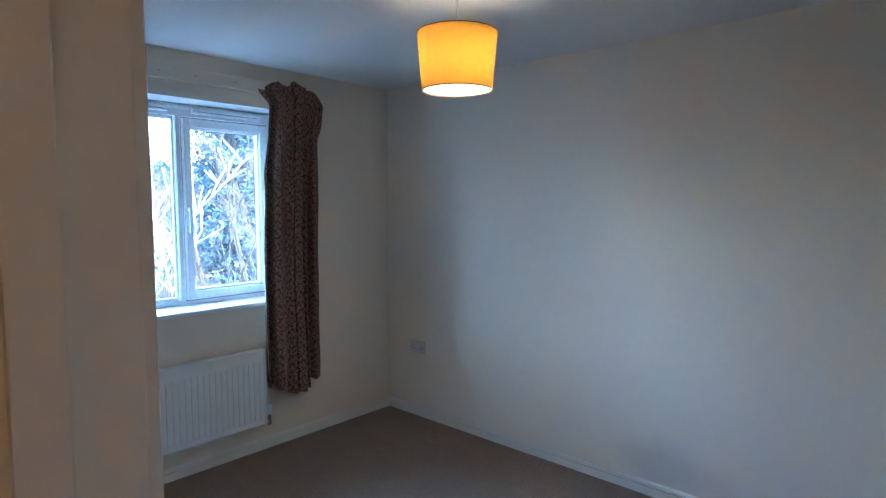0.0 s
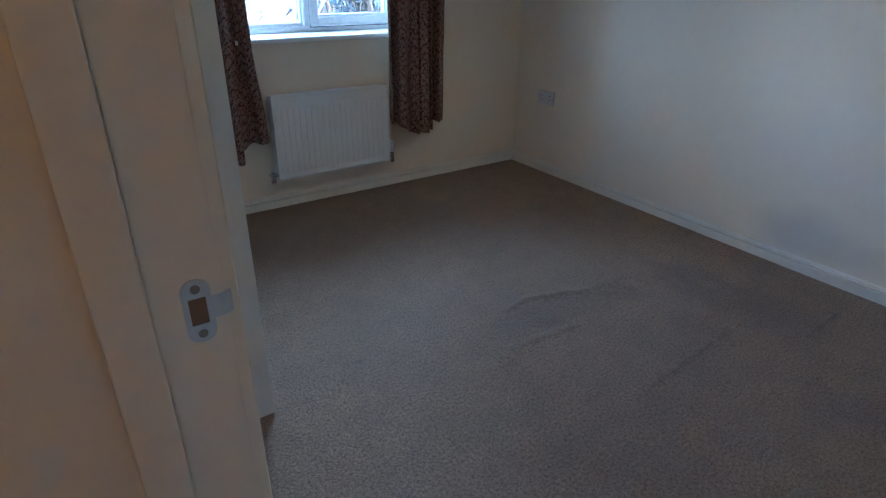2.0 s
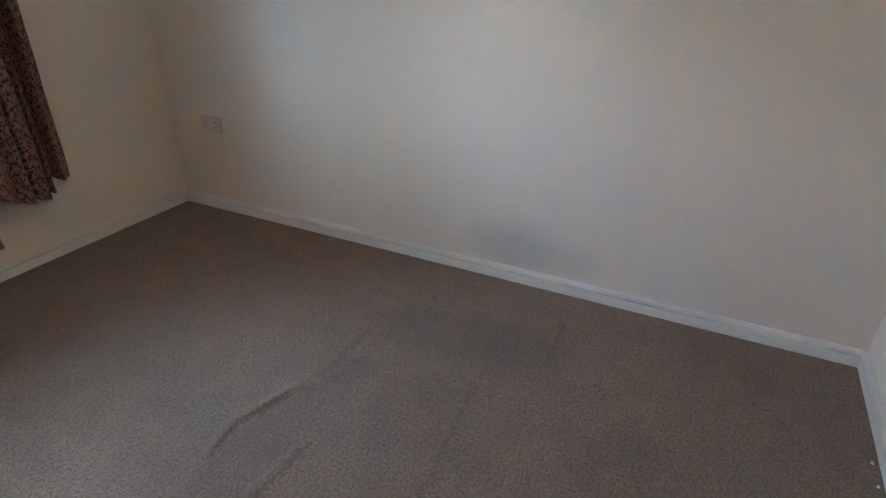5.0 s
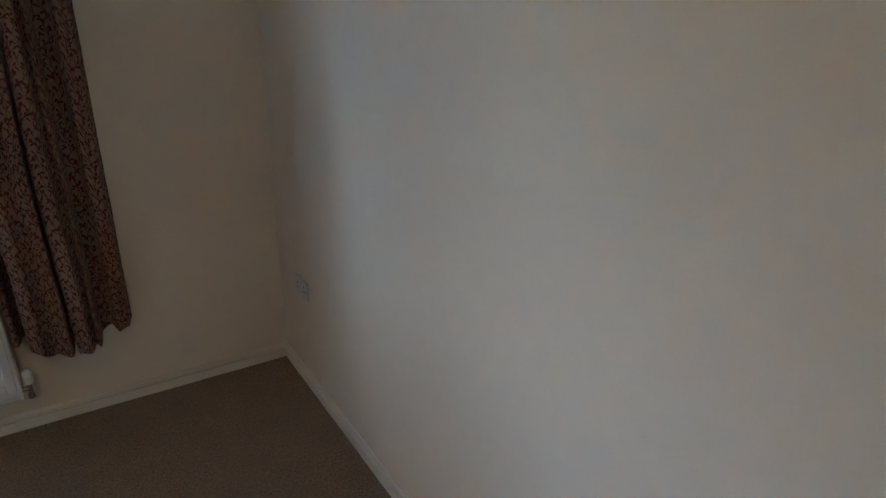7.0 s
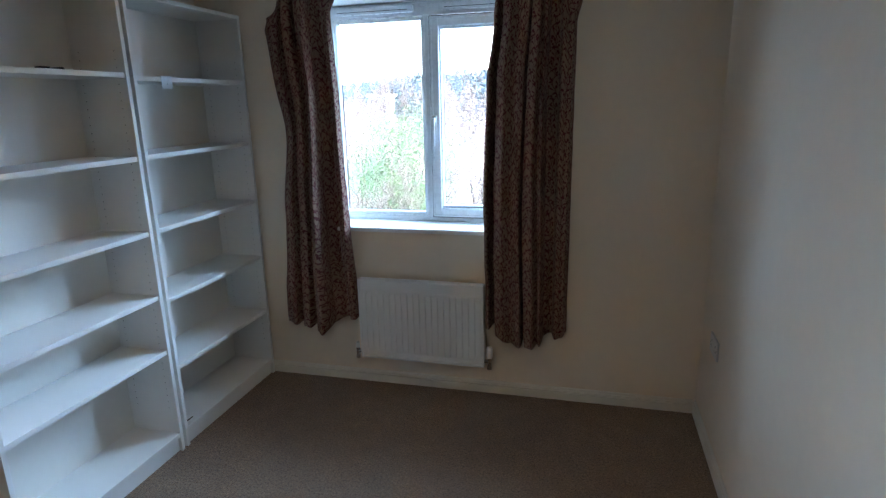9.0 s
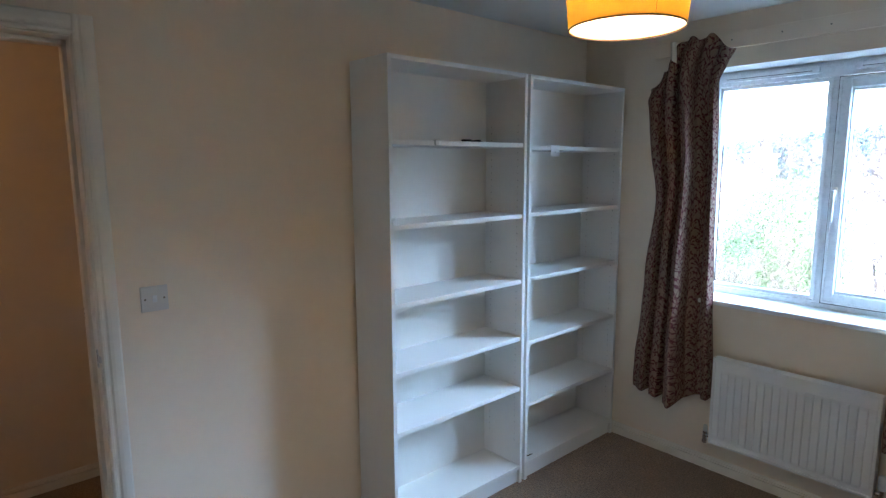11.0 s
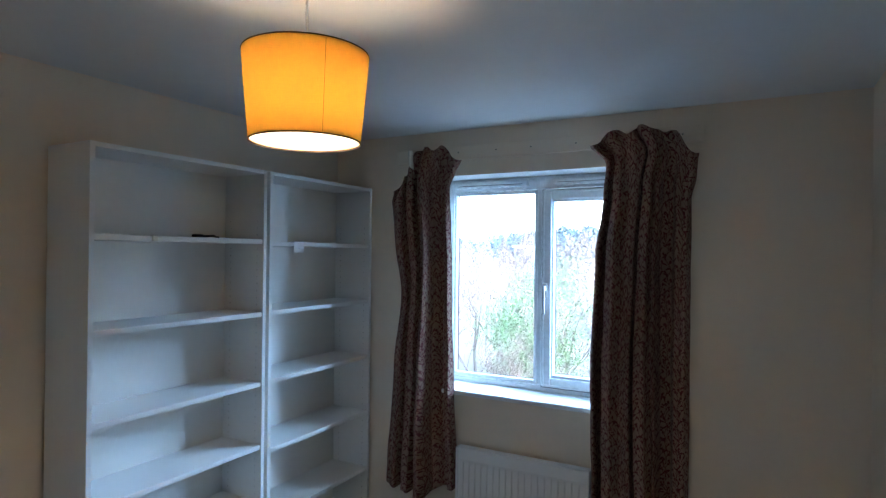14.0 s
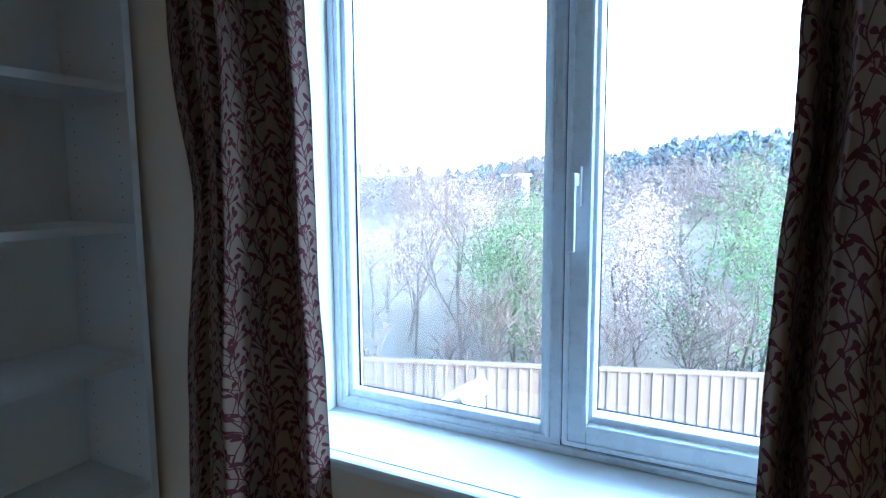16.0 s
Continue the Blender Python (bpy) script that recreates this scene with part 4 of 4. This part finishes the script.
def grow(rnd, height, depth, spread):
    """Trunk and branch segments of a bare tree, with its twig tips."""
    trunk, twigs, tips = [], [], []

    def branch(p, d, length, r, level):
        n = 3 if level < 2 else 2
        for i in range(n):
            d2 = (d + Vector((rnd.uniform(-1, 1), rnd.uniform(-1, 1), rnd.uniform(-0.3, 0.6))) * 0.16).normalized()
            q = p + d2 * (length / n)
            r2 = r * 0.86
            (trunk if level < 2 else twigs).append((p, q, r, r2))
            p, d, r = q, d2, r2
            if level < depth:
                for _ in range(2 if level else 1):
                    side = Vector((rnd.uniform(-1, 1), rnd.uniform(-1, 1), rnd.uniform(0.1, 0.9))).normalized()
                    branch(p, (d * 0.55 + side * spread).normalized(), length * rnd.uniform(0.42, 0.68), r * 0.55, level + 1)
        tips.append(p)
    branch(Vector((0, 0, -0.1)), Vector((0, 0, 1)), height * 0.55, height * 0.010, 0)
    return trunk, twigs, tips


def leaves_on(rnd, points, count, size, jitter):
    verts, faces = [], []
    for _ in range(count):
        p = rnd.choice(points) + Vector((rnd.gauss(0, jitter), rnd.gauss(0, jitter), rnd.gauss(0, jitter)))
        a = Vector((rnd.uniform(-1, 1), rnd.uniform(-1, 1), rnd.uniform(-1, 1))).normalized() * size * rnd.uniform(0.5, 1.2)
        b = a.orthogonal().normalized() * a.length * 0.5
        k = len(verts)
        verts += [p - a, p + b, p + a, p - b]
        faces.append((k, k + 1, k + 2, k + 3))
    return verts, faces


def tree(name, label, x, y, height, seed, depth=4, spread=0.75, leaf=None, leaf_count=0, leaf_size=0.05, jitter=0.15, category="tree", twig=None, thin=0.006):
    rnd = random.Random(seed)
    z = ground_z(x, y)
    t = thing(name, label, category, at=(x, y, z))
    trunk, twigs, tips = grow(rnd, height, depth, spread)
    raw_part("trunk", *tubes(trunk, 6), twig or BARK, t)
    tagged(raw_part("branches", *tubes([(a, b, max(ra, thin), max(rb, thin * 0.8)) for a, b, ra, rb in twigs], 4), twig or TWIG, t), kind="stuff")
    if leaf is not None:
        raw_part("crown", *leaves_on(rnd, tips, leaf_count, leaf_size, jitter), leaf, t)


spots = [(-3.9, 10.5, 5.2, 1), (-6.2, 12.0, 5.2, 2), (-2.4, 13.5, 4.8, 3), (-5.0, 15.0, 5.6, 4), (-8.5, 14.5, 6.0, 5), (0.6, 14.0, 4.8, 6), (3.2, 13.0, 6.2, 7),
         (6.2, 9.6, 7.0, 8), (8.2, 12.0, 7.5, 9), (2.4, 17.0, 6.0, 10), (-0.6, 25.0, 7.4, 13), (-2.6, 27.0, 7.0, 14), (1.0, 24.0, 7.2, 15), (-8.0, 24.0, 6.4, 16), (-11.5, 22.0, 6.0, 17), (-5.6, 21.0, 6.2, 18), (-7.5, 19.0, 6.0, 11), (-1.0, 18.0, 5.0, 12)]
for x, y, h, s in spots:
    tree("bare_tree", "leafless winter tree with pale twigs behind the fence", x, y, h, s, depth=4)
for x, y, h, s in ((-1.75, 9.0, 3.4, 25), (1.75, 8.9, 4.3, 26), (-2.2, 9.4, 3.9, 21), (-2.9, 10.2, 3.5, 22), (1.5, 9.6, 4.0, 23), (2.4, 10.6, 4.3, 24)):
    tree("green_shrub", "tall green leafy shrub behind the fence", x, y, h, s, 3, 0.95, IVY, 3800, 0.034, 0.24, "shrub")
for x, y, h, s in ((-0.2, 11.4, 3.9, 31), (0.9, 10.6, 3.6, 32), (-5.4, 11.0, 3.8, 33), (-7.0, 11.5, 3.8, 34), (-0.9, 12.4, 4.2, 35), (-3.3, 11.4, 3.8, 36), (-4.3, 12.6, 4.6, 37), (-2.2, 12.0, 4.2, 38), (-8.6, 12.5, 4.2, 39)):
    tree("budding_shrub", "pale pinkish budding shrub behind the fence", x, y, h, s, 3, 0.95, BLOOM, 2600, 0.032, 0.2, "shrub")


tree("pollarded_tree", "pale bare tree with thick pruned limbs behind the fence", 5.3, 9.0, 6.4, 91, 3, 0.95, twig=PALEBARK, thin=0.022)
rb = random.Random(5)
for i in range(26):
    x = -8.6 + i * 0.56 + rb.uniform(-0.3, 0.3)
    tree("bare_shrub", "bare twiggy winter shrub behind the fence", x, 3.0 + (x + 9.0) * 0.347 + rb.uniform(0.6, 2.8), rb.uniform(2.2, 3.3), 60 + i, 4, 1.0, None, 0, 0.03, 0.2, "shrub")


def conifer(x, y, height, seed):
    rnd = random.Random(seed)
    z = ground_z(x, y)
    t = thing("conifer", "tall blue-green conifer with drooping boughs", "tree", at=(x, y, z))
    raw_part("trunk", *tubes([(Vector((0, 0, -0.1)), Vector((0, 0, height)), height * 0.022, 0.02)], 8), BARK, t)
    boughs, pts = [], []
    levels = int(height * 3)
    for i in range(levels):
        zz = height * (0.08 + 0.9 * i / levels)
        reach = height * 0.27 * (1 - i / levels) ** 0.8 + 0.2
        for k in range(6):
            a = rnd.uniform(0, 6.283)
            d = Vector((math.cos(a), math.sin(a), rnd.uniform(-0.25, 0.1)))
            end = Vector((0, 0, zz)) + d * reach * rnd.uniform(0.6, 1.1)
            boughs.append((Vector((0, 0, zz)), end, 0.03, 0.008))
            for q in np.linspace(0.25, 1.0, 6):
                pts.append(Vector((0, 0, zz)).lerp(end, q))
    raw_part("branches", *tubes(boughs, 4), BARK, t)
    raw_part("crown", *leaves_on(rnd, pts, 7000, 0.16, 0.16), PINE, t)


for x, y, h, s in ((11.5, 19.0, 10.5, 41), (13.8, 20.5, 11.5, 42), (14.0, 25.0, 12.0, 43), (17.0, 26.0, 12.0, 44), (17.5, 22.0, 11.0, 45)):
    conifer(x, y, h, s)


def far_woods():
    """The wooded hillside: hundreds of small crowns of loose leaf clumps."""
    rnd = random.Random(77)
    for name, label, material, count, cone in (("far_woods", "distant conifer wood on the hillside, coloured blue for haze", FARPINE_HAZE, 900, True), ("far_woods", "distant bare winter trees on the hillside", FARLEAF, 300, False)):
        verts, faces = [], []
        for _ in range(count):
            y = rnd.uniform(72, 112) if cone else rnd.uniform(45, 71)
            x = rnd.uniform(-0.5, 0.75) * y if cone else rnd.uniform(-1.05, 0.75) * y
            h = (rnd.uniform(4.6, 7.6) * (0.45 + 0.30 * smoothstep(-0.5, -0.30, x / y) + 0.30 * smoothstep(-0.2, 0.0, x / y))) if cone else rnd.uniform(2.5, 5.5)
            z = ground_z(x, y)
            for _ in range(170):
                q = rnd.random() ** 0.7
                r = (h * 0.34 * math.sin(math.pi * min(0.98, 0.25 + 0.75 * q)) if cone else h * 0.30 * math.sin(math.pi * min(0.98, 0.15 + 0.85 * q))) * math.sqrt(rnd.random())
                a = rnd.uniform(0, 6.283)
                p = Vector((x + r * math.cos(a), y + r * math.sin(a), z + h * q))
                e = Vector((rnd.uniform(-1, 1), rnd.uniform(-1, 1), rnd.uniform(-0.4, 1.2))).normalized() * h * rnd.uniform(0.03, 0.075)
                f = e.orthogonal().normalized() * e.length * (0.5 if cone else 0.22)
                k = len(verts)
                verts += [p - e, p + f, p + e, p - f]
                faces.append((k, k + 1, k + 2, k + 3))
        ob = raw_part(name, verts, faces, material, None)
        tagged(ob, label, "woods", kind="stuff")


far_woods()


def cabin():
    c = thing("hillside_cabin", "small pale cabin among the trees on the hillside", "cabin", at=(-20.95, 60.2, ground_z(-20.95, 60.2)))
    g = 1.15 - c.location.z
    part("wall", boxes((-1.1, 1.1, -1.2, 1.2, -0.3, g + 1.1)), SLATE, c)
    roof = upright([(-1.5, -1.25), (1.5, -1.25), (1.5, 1.25), (-1.5, 1.25)], (0, 0, g + 1.1), (0, 0, g + 1.35), (0, 1, 0), (1, 0, 0))
    part("roof", roof, PALE, c)
    for x in (-0.55, 0.55):
        w = part("window", boxes((x - 0.38, x + 0.38, -1.23, -1.19, g - 0.7, g + 0.8)), DARKGL, c)
        part("frame", ring(bmesh.new(), x - 0.42, x + 0.42, g - 0.74, g + 0.84, 0.06, -1.25, -1.22, 0.0), PALE, w)


cabin()


def shed():
    s = thing("garden_shed", "small pale garden store with a lopsided pitched roof by the fence", "garden store", at=(-0.98, 4.45, GZ))
    part("wall", boxes((-0.19, 0.14, -0.25, 0.25, -0.02, 1.84), bevel=0.01), PALE, s)
    bm = bmesh.new()
    pr = [(-0.24, 1.86), (0.10, 2.06), (0.17, 1.93), (0.17, 1.89), (0.10, 2.02), (-0.24, 1.82)]
    rings_ = [[bm.verts.new((x, y, z)) for x, z in pr] for y in (-0.3, 0.3)]
    for i in range(6):
        j = (i + 1) % 6
        bm.faces.new((rings_[0][i], rings_[0][j], rings_[1][j], rings_[1][i]))
    bm.faces.new(rings_[0])
    bm.faces.new(rings_[1][::-1])
    bmesh.ops.recalc_face_normals(bm, faces=bm.faces)
    part("roof", bm, PALE, s)
    part("door", boxes((-0.14, 0.10, -0.262, -0.25, 0.05, 1.7), bevel=0.004), PALE, s)


shed()


def fence():
    """A closeboard fence along the end of the garden."""
    a, b = Vector((-9.0, 3.0)), Vector((9.0, 9.24))
    length = (b - a).length
    ang = math.atan2(b.y - a.y, b.x - a.x)
    f = thing("garden_fence", "weathered closeboard timber fence with vertical boards", "fence", at=(a.x, a.y, GZ))
    f.rotation_euler = (0, 0, ang)
    top = -0.8 - GZ
    n = int(length / 0.135)
    board = mesh_of(boxes((0.0, 0.128, -0.014, 0.0, 0.05, top - 0.05), bevel=0.003), "board")
    board.materials.append(FENCEM)
    batten_ = mesh_of(boxes((0.0, 0.034, -0.034, -0.0145, 0.05, top - 0.05), bevel=0.003), "cover_strip")
    batten_.materials.append(FENCEM)
    for i in range(n):
        for me, dx in ((board, 0.0), (batten_, 0.112)):
            ob = new(me.name, me)
            ob.parent = f
            ob.location = (i * 0.135 + dx, 0.0, 0.0)
    part("capping", boxes((0.0, length, -0.05, 0.03, top - 0.05, top), bevel=0.006), FENCEM, f)
    for z in (0.35, 1.4):
        part("rail", boxes((0.0, length, 0.0015, 0.06, z, z + 0.08)), FENCEM, f)
    for i in range(int(length / 2.4) + 1):
        part("post", boxes((i * 2.4, i * 2.4 + 0.1, 0.061, 0.16, -0.1, top - 0.06), bevel=0.006), FENCEM, f)


fence()
